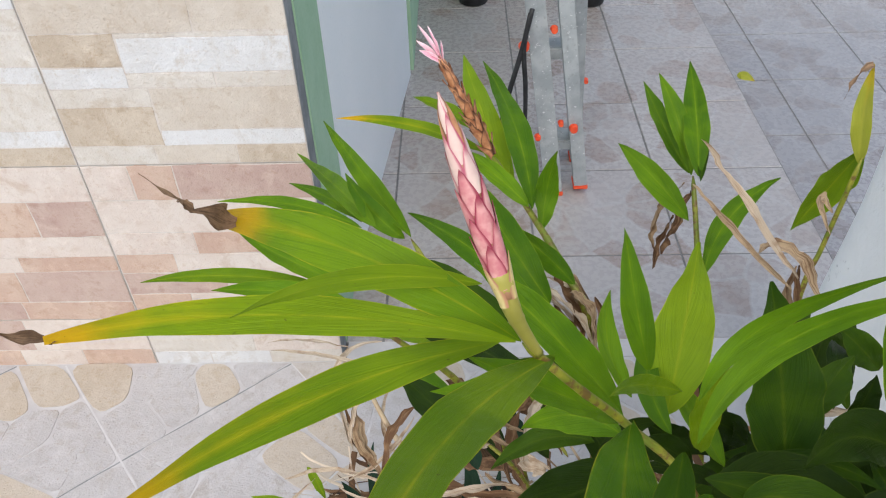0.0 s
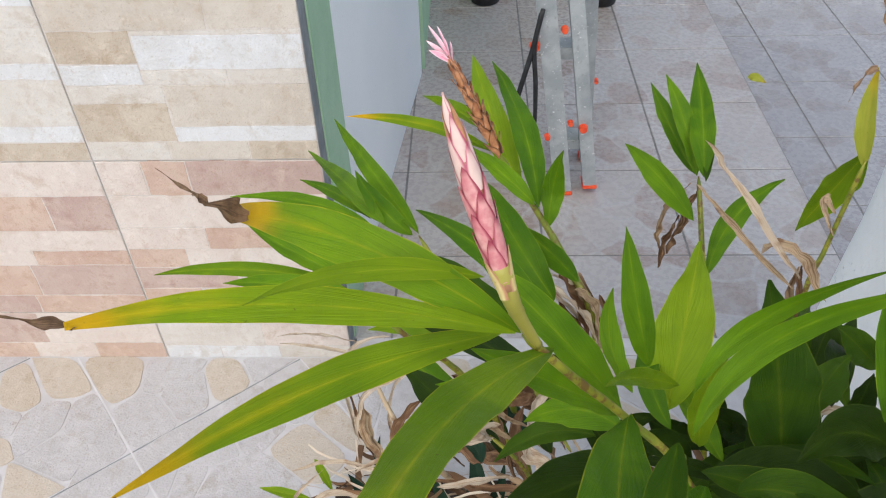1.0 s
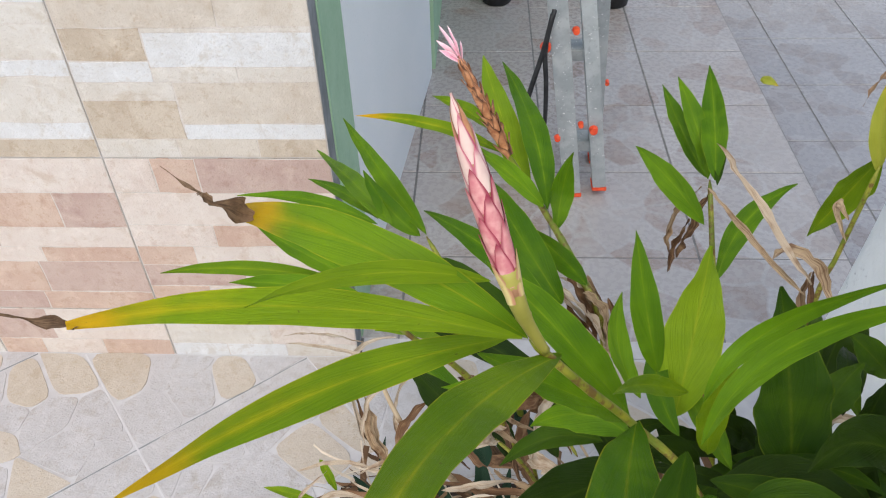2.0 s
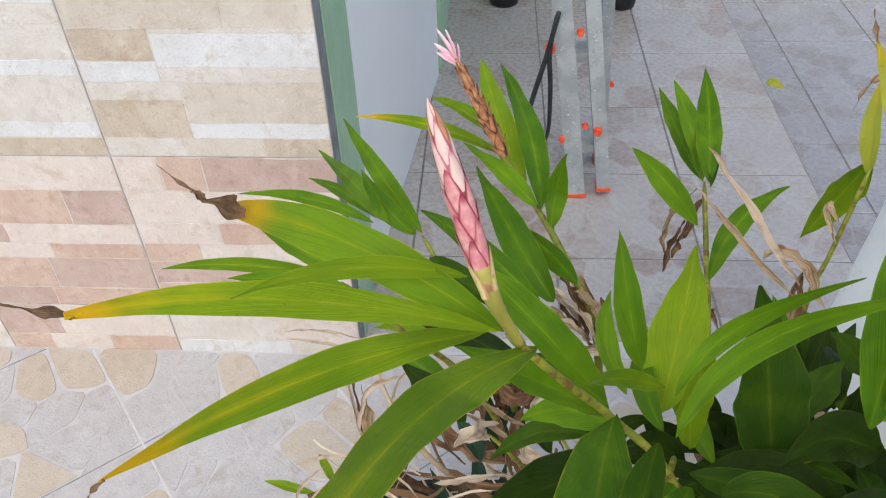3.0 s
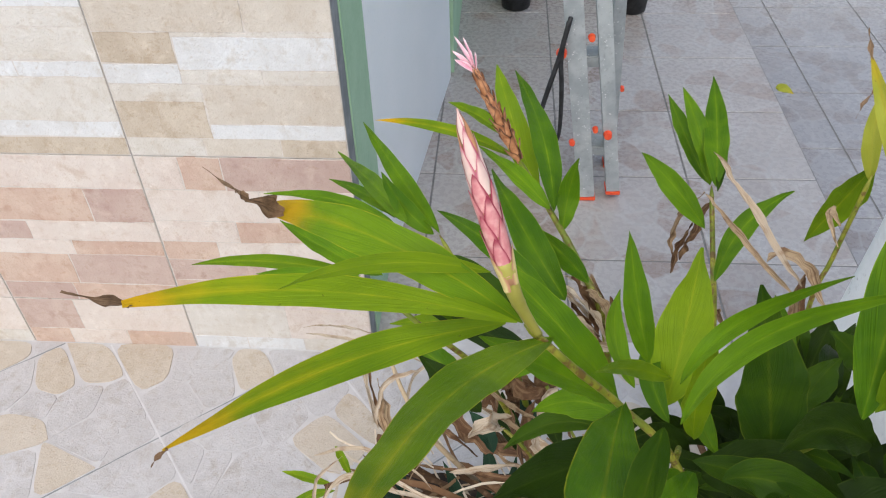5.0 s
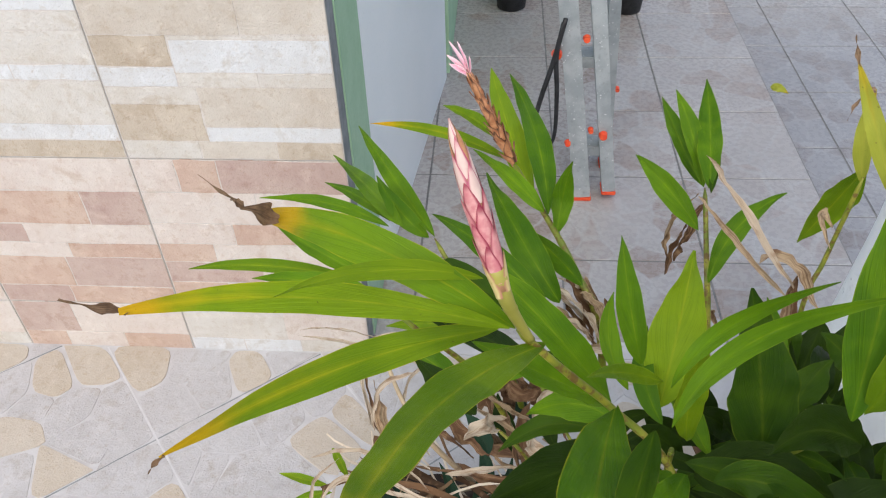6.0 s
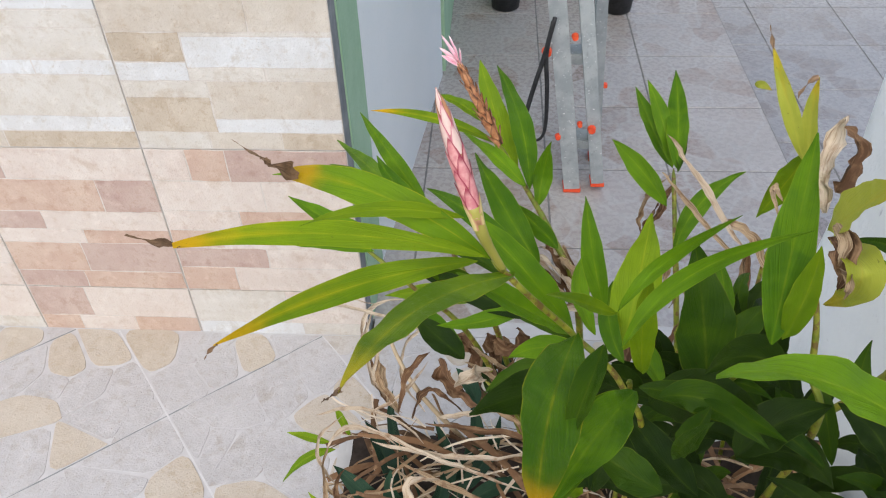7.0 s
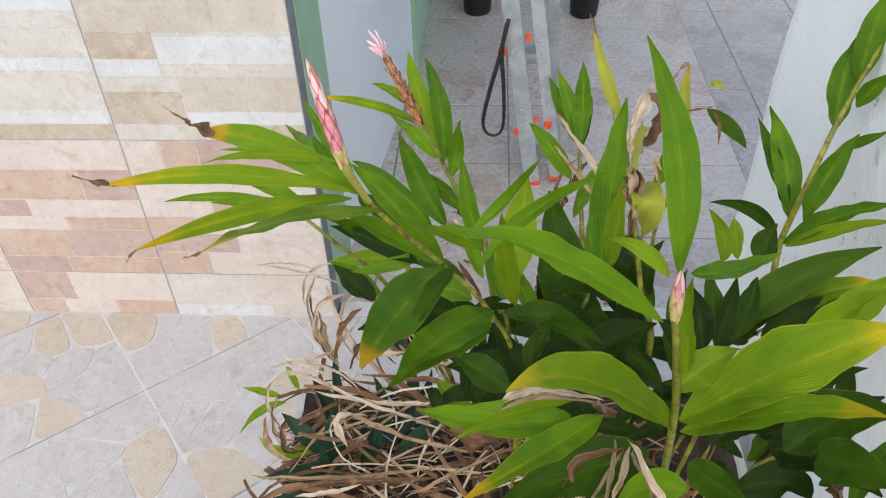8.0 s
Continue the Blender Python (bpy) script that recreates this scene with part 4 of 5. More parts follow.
leaf(p, (0.925, -1.103, 1.170), (0.910, -1.094, 1.182), (0.889, -1.090, 1.187), 0.0107, "light", fold=.3)
leaf(p, (0.883, -1.079, 1.008), (0.829, -1.083, 1.004), (0.767, -1.055, 0.980), 0.0316, "green", fold=.3)
leaf(p, (0.880, -1.094, 1.044), (0.836, -1.113, 1.052), (0.800, -1.139, 1.058), 0.0101, "light", fold=.5)
leaf(p, (0.897, -1.119, 1.062), (0.856, -1.155, 1.071), (0.808, -1.201, 1.088), 0.0222, "rim", fold=.25)
leaf(p, (0.944, -1.085, 0.975), (0.888, -1.106, 0.975), (0.830, -1.141, 0.984), 0.0481, "mid", fold=.25)
leaf(p, (0.966, -1.016, 1.095), (1.008, -0.987, 1.072), (1.055, -0.953, 1.062), 0.0192, "green", fold=.25)
leaf(p, (0.969, -1.111, 0.964), (0.937, -1.121, 0.986), (0.909, -1.148, 0.999), 0.0258, "green", fold=.25)
leaf(p, (0.970, -1.094, 0.976), (0.983, -1.118, 0.988), (0.996, -1.142, 1.002), 0.0263, "mid", fold=.25)
dry_leaf(p, (0.931, -1.073, 0.973), (0.904, -1.124, 0.993), (0.875, -1.181, 1.013), 0.0032, STRAW, 0)
dry_leaf(p, (0.929, -1.074, 0.972), (0.936, -1.130, 0.997), (0.939, -1.182, 1.026), 0.0048, STRAW)
dry_leaf(p, (0.927, -1.074, 0.971), (0.898, -1.092, 0.978), (0.867, -1.138, 0.979), 0.0034, BROWN, 0)
dry_leaf(p, (0.918, -1.083, 0.987), (0.908, -1.128, 0.992), (0.895, -1.169, 1.000), 0.0036, STRAW, 0)
dry_leaf(p, (0.824, -1.076, 1.002), (0.858, -1.063, 1.018), (0.908, -1.064, 1.008), 0.0079, PALE, 0)
dry_leaf(p, (0.825, -1.083, 1.003), (0.858, -1.071, 1.018), (0.905, -1.069, 1.010), 0.0063, STRAW, 20)
leaf(p, (0.980, -0.925, 1.175), (0.996, -0.936, 1.167), (1.008, -0.947, 1.155), 0.0125, "mid", fold=.3)
dry_leaf(p, (0.955, -0.931, 1.173), (0.968, -0.932, 1.178), (0.984, -0.925, 1.177), 0.0022, BROWN, 0)
dry_leaf(p, (0.983, -0.930, 1.178), (0.988, -0.937, 1.169), (0.988, -0.945, 1.157), 0.0032, BROWN, 0)
dry_leaf(p, (0.939, -1.162, 1.021), (0.928, -1.142, 1.031), (0.916, -1.115, 1.035), 0.0060, PALE, 0)
dry_leaf(p, (0.904, -1.153, 1.019), (0.912, -1.133, 1.021), (0.920, -1.113, 1.024), 0.0050, STRAW, 0)
dry_leaf(p, (0.881, -1.136, 1.014), (0.886, -1.125, 1.022), (0.918, -1.114, 1.023), 0.0060, BROWN, 0)

p = plant("ginger_plant", "tall ginger stalk leaning over the whitewashed wall", "plant", "ginger stalks in the bed")
stem(p, [(1.080, -0.620, 0.430), (1.153, -0.726, 0.752), (1.183, -0.673, 0.841), (1.195, -0.668, 0.930), (1.228, -0.625, 1.000), (1.276, -0.562, 1.047)], .005, .0024)
leaf(p, (1.187, -0.668, 0.871), (1.184, -0.619, 0.918), (1.170, -0.559, 0.964), 0.0353, "green", fold=.2, wave=.2)
leaf(p, (1.184, -0.660, 0.879), (1.173, -0.615, 0.916), (1.157, -0.562, 0.950), 0.0219, "mid", fold=.2, wave=.25)
leaf(p, (1.240, -0.596, 0.954), (1.247, -0.561, 0.999), (1.260, -0.532, 1.042), 0.0359, "green", fold=.2, wave=.15)
leaf(p, (1.259, -0.575, 1.006), (1.270, -0.544, 1.053), (1.285, -0.521, 1.095), 0.0359, "green", fold=.2)
leaf(p, (1.205, -0.667, 0.866), (1.224, -0.648, 0.922), (1.248, -0.639, 0.974), 0.0320, "green", fold=.2, wave=.2)
leaf(p, (1.259, -0.589, 0.980), (1.269, -0.592, 1.007), (1.281, -0.599, 1.030), 0.0230, "green", fold=.3)
leaf(p, (1.244, -0.619, 0.942), (1.261, -0.630, 0.959), (1.282, -0.641, 0.980), 0.0137, "green", fold=.3)
leaf(p, (1.181, -0.686, 0.846), (1.224, -0.696, 0.894), (1.267, -0.727, 0.940), 0.0266, "green", fold=.3, wave=.2)
leaf(p, (1.183, -0.688, 0.844), (1.223, -0.713, 0.890), (1.263, -0.746, 0.931), 0.0190, "light", fold=.3)
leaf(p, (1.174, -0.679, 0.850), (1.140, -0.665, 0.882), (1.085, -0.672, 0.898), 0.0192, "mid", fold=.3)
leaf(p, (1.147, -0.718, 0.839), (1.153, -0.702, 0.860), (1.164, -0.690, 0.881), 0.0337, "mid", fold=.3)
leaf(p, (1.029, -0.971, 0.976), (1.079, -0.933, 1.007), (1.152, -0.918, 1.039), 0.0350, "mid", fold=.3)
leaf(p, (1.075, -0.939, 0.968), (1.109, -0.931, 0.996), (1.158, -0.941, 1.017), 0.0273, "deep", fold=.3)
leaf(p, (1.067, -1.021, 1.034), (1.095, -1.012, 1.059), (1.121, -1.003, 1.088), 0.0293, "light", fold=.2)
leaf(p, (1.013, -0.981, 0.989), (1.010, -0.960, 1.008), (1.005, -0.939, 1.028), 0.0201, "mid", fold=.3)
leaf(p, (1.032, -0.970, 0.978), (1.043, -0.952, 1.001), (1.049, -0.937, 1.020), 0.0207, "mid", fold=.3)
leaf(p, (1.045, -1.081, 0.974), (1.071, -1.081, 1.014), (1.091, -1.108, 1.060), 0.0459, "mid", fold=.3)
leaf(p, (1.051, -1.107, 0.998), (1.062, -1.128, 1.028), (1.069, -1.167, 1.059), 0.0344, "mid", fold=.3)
dry_leaf(p, (1.102, -0.836, 0.827), (1.139, -0.827, 0.854), (1.198, -0.841, 0.909), 0.0046, STRAW, 0)
dry_leaf(p, (1.091, -0.838, 0.820), (1.149, -0.847, 0.840), (1.210, -0.864, 0.893), 0.0046, STRAW, 0)

p = plant("ginger_plant", "leafy ginger clump under the taller stalks, greens darkened partly for shade", "plant", "ginger stalks in the bed")
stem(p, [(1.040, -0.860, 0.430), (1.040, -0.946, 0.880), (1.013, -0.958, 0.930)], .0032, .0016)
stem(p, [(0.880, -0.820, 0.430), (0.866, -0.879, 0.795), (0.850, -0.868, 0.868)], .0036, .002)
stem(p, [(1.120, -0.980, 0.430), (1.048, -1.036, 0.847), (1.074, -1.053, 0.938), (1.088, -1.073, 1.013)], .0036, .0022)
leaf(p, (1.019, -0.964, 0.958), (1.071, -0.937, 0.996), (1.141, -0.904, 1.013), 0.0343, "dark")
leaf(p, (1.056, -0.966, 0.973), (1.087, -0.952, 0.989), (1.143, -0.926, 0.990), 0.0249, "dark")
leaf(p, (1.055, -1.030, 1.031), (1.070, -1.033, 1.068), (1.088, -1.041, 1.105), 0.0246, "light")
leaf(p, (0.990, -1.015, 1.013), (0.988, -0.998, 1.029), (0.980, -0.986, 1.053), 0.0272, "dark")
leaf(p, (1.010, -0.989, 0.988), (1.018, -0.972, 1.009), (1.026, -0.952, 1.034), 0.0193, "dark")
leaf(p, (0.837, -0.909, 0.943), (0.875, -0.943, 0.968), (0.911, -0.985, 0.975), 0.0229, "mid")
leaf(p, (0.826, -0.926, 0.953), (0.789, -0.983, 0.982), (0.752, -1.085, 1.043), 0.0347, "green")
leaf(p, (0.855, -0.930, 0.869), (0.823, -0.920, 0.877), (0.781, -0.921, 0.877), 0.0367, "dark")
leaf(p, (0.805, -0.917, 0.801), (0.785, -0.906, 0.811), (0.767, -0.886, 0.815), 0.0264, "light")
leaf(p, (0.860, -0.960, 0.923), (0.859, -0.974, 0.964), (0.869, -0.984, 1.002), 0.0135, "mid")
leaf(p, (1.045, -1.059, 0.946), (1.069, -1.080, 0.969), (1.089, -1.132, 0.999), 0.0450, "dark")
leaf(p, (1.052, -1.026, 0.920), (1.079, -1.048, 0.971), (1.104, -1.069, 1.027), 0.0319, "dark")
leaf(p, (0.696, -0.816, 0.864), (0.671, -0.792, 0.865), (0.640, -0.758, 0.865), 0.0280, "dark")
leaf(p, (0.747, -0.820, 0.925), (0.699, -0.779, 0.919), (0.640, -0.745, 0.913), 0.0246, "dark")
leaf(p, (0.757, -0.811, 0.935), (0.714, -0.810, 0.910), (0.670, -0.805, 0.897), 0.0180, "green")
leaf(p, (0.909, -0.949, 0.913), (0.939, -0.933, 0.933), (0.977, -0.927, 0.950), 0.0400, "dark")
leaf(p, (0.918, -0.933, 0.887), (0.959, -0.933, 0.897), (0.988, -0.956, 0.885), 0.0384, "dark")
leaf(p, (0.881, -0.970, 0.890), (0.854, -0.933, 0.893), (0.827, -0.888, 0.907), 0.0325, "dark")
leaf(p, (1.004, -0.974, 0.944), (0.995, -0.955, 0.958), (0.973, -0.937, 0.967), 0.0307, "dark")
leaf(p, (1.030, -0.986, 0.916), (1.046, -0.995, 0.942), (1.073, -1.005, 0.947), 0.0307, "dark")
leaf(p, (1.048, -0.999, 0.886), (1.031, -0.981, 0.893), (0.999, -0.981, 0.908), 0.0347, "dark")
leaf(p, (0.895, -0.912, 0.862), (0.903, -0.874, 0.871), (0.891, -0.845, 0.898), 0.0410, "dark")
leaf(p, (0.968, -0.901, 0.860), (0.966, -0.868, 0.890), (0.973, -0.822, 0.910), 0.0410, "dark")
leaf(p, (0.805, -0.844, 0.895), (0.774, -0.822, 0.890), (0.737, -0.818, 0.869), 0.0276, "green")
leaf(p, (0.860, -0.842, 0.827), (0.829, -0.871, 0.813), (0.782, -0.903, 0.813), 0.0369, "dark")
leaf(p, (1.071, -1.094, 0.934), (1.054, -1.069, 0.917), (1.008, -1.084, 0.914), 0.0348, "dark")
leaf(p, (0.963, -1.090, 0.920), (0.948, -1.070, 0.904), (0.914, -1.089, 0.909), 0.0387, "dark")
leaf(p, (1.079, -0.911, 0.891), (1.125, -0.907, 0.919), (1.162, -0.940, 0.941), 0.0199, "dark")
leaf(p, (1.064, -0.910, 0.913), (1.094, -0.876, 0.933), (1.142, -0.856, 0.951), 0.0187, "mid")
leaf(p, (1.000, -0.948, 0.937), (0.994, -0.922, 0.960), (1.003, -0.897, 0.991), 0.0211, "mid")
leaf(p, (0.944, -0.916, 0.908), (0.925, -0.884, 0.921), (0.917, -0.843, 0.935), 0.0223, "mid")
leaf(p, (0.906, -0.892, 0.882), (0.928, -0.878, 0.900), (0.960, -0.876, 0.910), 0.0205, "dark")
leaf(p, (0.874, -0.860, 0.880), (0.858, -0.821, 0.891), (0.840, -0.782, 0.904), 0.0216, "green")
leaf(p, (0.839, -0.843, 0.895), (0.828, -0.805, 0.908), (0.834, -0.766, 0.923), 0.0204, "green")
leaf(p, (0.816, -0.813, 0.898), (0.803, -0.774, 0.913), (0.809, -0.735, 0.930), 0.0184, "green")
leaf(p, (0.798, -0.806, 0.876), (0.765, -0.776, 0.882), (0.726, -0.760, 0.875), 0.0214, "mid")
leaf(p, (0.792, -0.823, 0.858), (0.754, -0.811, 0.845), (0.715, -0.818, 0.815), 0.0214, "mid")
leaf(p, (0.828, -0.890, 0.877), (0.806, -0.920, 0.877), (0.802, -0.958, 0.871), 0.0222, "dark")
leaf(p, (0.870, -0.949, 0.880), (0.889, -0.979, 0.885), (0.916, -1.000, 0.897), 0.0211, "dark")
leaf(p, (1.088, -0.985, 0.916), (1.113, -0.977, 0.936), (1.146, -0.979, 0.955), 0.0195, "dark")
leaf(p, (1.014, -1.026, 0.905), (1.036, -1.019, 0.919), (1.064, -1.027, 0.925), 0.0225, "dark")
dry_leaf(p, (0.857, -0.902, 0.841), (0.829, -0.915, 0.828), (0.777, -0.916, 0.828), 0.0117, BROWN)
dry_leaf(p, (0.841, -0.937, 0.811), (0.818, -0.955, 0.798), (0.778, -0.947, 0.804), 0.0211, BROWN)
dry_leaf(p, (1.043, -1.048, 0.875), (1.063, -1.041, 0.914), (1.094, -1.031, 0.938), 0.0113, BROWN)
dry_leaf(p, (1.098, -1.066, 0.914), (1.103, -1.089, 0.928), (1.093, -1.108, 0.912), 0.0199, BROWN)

p = plant("ginger_plant", "low ginger shoots crowding the base of the bed, coloured darker partly for shade", "plant", "ginger stalks in the bed")
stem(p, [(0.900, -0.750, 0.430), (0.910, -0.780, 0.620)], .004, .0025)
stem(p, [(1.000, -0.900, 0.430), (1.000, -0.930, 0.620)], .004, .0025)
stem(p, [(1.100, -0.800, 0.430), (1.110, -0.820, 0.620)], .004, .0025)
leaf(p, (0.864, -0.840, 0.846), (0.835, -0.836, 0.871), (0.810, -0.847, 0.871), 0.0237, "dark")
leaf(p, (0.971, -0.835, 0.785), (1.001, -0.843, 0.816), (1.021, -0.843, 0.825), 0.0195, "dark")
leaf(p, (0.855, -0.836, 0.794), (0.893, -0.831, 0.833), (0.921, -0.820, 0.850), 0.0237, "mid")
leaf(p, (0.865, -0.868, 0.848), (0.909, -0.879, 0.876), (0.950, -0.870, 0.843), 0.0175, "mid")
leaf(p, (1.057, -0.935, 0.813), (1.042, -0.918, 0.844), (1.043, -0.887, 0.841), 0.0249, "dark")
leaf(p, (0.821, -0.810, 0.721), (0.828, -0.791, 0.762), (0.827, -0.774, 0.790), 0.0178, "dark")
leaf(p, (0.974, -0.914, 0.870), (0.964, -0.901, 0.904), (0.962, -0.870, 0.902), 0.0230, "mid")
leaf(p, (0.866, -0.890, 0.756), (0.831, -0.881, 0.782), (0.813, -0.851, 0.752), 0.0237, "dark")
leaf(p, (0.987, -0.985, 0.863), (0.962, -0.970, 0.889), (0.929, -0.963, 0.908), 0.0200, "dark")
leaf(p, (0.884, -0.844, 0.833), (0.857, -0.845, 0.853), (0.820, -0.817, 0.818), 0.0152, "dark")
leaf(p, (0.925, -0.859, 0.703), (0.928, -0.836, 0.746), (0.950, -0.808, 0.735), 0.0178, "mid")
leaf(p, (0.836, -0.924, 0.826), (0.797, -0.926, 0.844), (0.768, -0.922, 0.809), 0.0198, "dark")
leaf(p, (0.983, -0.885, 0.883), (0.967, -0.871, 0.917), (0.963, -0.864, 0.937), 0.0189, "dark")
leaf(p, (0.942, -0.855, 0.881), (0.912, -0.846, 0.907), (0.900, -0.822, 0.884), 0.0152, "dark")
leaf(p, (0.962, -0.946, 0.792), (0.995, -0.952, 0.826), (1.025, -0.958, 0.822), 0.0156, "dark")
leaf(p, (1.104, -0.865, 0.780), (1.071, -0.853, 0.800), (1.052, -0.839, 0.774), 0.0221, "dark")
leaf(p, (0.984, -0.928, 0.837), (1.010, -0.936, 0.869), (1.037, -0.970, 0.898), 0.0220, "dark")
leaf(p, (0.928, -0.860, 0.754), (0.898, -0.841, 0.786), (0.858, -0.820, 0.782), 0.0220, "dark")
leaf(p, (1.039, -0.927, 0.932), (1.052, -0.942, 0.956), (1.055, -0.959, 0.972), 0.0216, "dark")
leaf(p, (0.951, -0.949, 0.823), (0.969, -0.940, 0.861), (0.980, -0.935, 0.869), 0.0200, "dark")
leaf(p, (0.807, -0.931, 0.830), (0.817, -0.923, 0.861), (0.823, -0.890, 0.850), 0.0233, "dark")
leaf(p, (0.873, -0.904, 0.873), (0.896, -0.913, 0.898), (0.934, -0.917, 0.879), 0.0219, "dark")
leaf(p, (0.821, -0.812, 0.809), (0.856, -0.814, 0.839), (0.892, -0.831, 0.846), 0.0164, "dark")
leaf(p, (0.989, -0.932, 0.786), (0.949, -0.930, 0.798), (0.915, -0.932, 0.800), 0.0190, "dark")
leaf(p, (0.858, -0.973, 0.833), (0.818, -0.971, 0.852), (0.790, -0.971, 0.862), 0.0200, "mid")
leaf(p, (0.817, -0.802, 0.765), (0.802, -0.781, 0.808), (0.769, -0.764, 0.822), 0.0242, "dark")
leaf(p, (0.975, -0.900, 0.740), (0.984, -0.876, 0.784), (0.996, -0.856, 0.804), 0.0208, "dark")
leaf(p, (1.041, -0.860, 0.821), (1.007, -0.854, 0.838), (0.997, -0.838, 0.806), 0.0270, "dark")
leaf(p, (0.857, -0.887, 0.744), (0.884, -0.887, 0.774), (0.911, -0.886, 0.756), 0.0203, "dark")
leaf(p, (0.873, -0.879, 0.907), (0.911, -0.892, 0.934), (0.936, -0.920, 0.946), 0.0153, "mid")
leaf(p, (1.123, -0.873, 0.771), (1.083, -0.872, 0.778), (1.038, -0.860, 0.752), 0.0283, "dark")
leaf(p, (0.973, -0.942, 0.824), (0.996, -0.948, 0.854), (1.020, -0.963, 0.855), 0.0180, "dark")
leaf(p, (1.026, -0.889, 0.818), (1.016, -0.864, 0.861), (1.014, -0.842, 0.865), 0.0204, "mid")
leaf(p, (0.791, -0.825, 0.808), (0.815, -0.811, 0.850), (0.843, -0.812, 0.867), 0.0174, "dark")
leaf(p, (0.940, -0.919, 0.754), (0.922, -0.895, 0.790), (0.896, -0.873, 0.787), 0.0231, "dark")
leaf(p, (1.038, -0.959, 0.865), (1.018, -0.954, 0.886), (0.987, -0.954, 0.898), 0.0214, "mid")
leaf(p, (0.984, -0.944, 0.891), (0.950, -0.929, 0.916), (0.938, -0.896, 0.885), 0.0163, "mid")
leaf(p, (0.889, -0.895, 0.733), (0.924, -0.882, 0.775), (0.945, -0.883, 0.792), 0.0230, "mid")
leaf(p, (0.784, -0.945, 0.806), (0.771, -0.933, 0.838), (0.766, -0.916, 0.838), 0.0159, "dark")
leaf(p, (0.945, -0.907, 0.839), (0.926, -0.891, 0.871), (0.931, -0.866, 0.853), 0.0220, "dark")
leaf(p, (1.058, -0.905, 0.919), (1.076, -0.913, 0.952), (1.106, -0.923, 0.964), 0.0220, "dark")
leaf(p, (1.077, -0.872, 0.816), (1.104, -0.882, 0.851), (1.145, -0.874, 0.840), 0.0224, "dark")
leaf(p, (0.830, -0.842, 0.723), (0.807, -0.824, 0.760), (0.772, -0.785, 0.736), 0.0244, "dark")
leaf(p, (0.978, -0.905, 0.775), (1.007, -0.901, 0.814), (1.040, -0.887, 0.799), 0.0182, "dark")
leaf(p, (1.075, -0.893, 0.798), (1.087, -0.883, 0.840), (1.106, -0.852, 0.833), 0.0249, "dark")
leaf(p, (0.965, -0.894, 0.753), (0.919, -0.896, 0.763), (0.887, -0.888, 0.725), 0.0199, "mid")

p = plant("ginger_plant", "young ginger shoots beside the whitewashed wall, coloured darker partly for shade", "plant", "ginger stalks in the bed")
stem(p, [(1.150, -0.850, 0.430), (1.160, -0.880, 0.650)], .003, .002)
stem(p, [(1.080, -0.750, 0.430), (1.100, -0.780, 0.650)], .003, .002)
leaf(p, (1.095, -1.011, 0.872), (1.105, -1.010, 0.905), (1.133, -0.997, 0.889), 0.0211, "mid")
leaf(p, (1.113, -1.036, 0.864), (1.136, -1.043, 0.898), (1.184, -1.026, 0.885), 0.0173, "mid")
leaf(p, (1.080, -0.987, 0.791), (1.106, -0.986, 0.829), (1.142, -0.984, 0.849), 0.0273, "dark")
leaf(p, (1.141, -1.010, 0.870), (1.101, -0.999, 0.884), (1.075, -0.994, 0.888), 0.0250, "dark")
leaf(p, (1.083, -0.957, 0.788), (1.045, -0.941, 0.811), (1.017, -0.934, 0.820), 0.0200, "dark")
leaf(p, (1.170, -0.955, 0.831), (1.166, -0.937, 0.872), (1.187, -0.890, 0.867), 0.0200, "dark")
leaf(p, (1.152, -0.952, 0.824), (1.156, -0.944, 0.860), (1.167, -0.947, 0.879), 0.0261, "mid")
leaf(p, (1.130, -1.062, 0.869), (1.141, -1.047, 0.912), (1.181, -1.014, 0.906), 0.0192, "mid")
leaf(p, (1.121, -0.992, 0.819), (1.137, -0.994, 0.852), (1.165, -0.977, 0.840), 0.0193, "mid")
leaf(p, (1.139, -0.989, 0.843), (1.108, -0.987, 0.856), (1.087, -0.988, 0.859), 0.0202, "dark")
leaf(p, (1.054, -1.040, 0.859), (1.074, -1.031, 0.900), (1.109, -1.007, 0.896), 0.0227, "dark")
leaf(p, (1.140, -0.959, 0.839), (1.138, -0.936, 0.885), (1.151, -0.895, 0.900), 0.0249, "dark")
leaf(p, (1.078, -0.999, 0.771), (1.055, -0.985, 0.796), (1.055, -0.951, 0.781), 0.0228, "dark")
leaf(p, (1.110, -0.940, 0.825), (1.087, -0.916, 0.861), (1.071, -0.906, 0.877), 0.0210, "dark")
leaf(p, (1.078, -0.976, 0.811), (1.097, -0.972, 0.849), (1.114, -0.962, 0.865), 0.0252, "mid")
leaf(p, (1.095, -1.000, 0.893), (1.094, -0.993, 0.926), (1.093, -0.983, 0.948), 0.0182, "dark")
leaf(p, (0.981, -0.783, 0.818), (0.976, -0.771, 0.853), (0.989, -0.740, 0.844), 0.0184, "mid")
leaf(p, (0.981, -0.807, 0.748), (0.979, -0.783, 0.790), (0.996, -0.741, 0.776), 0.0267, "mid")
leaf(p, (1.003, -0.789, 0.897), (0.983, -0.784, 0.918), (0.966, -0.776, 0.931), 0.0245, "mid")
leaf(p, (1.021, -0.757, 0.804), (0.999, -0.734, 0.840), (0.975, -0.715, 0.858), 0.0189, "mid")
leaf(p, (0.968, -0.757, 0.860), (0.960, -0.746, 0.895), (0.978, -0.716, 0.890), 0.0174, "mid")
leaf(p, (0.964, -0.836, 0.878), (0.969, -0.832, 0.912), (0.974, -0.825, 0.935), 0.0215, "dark")
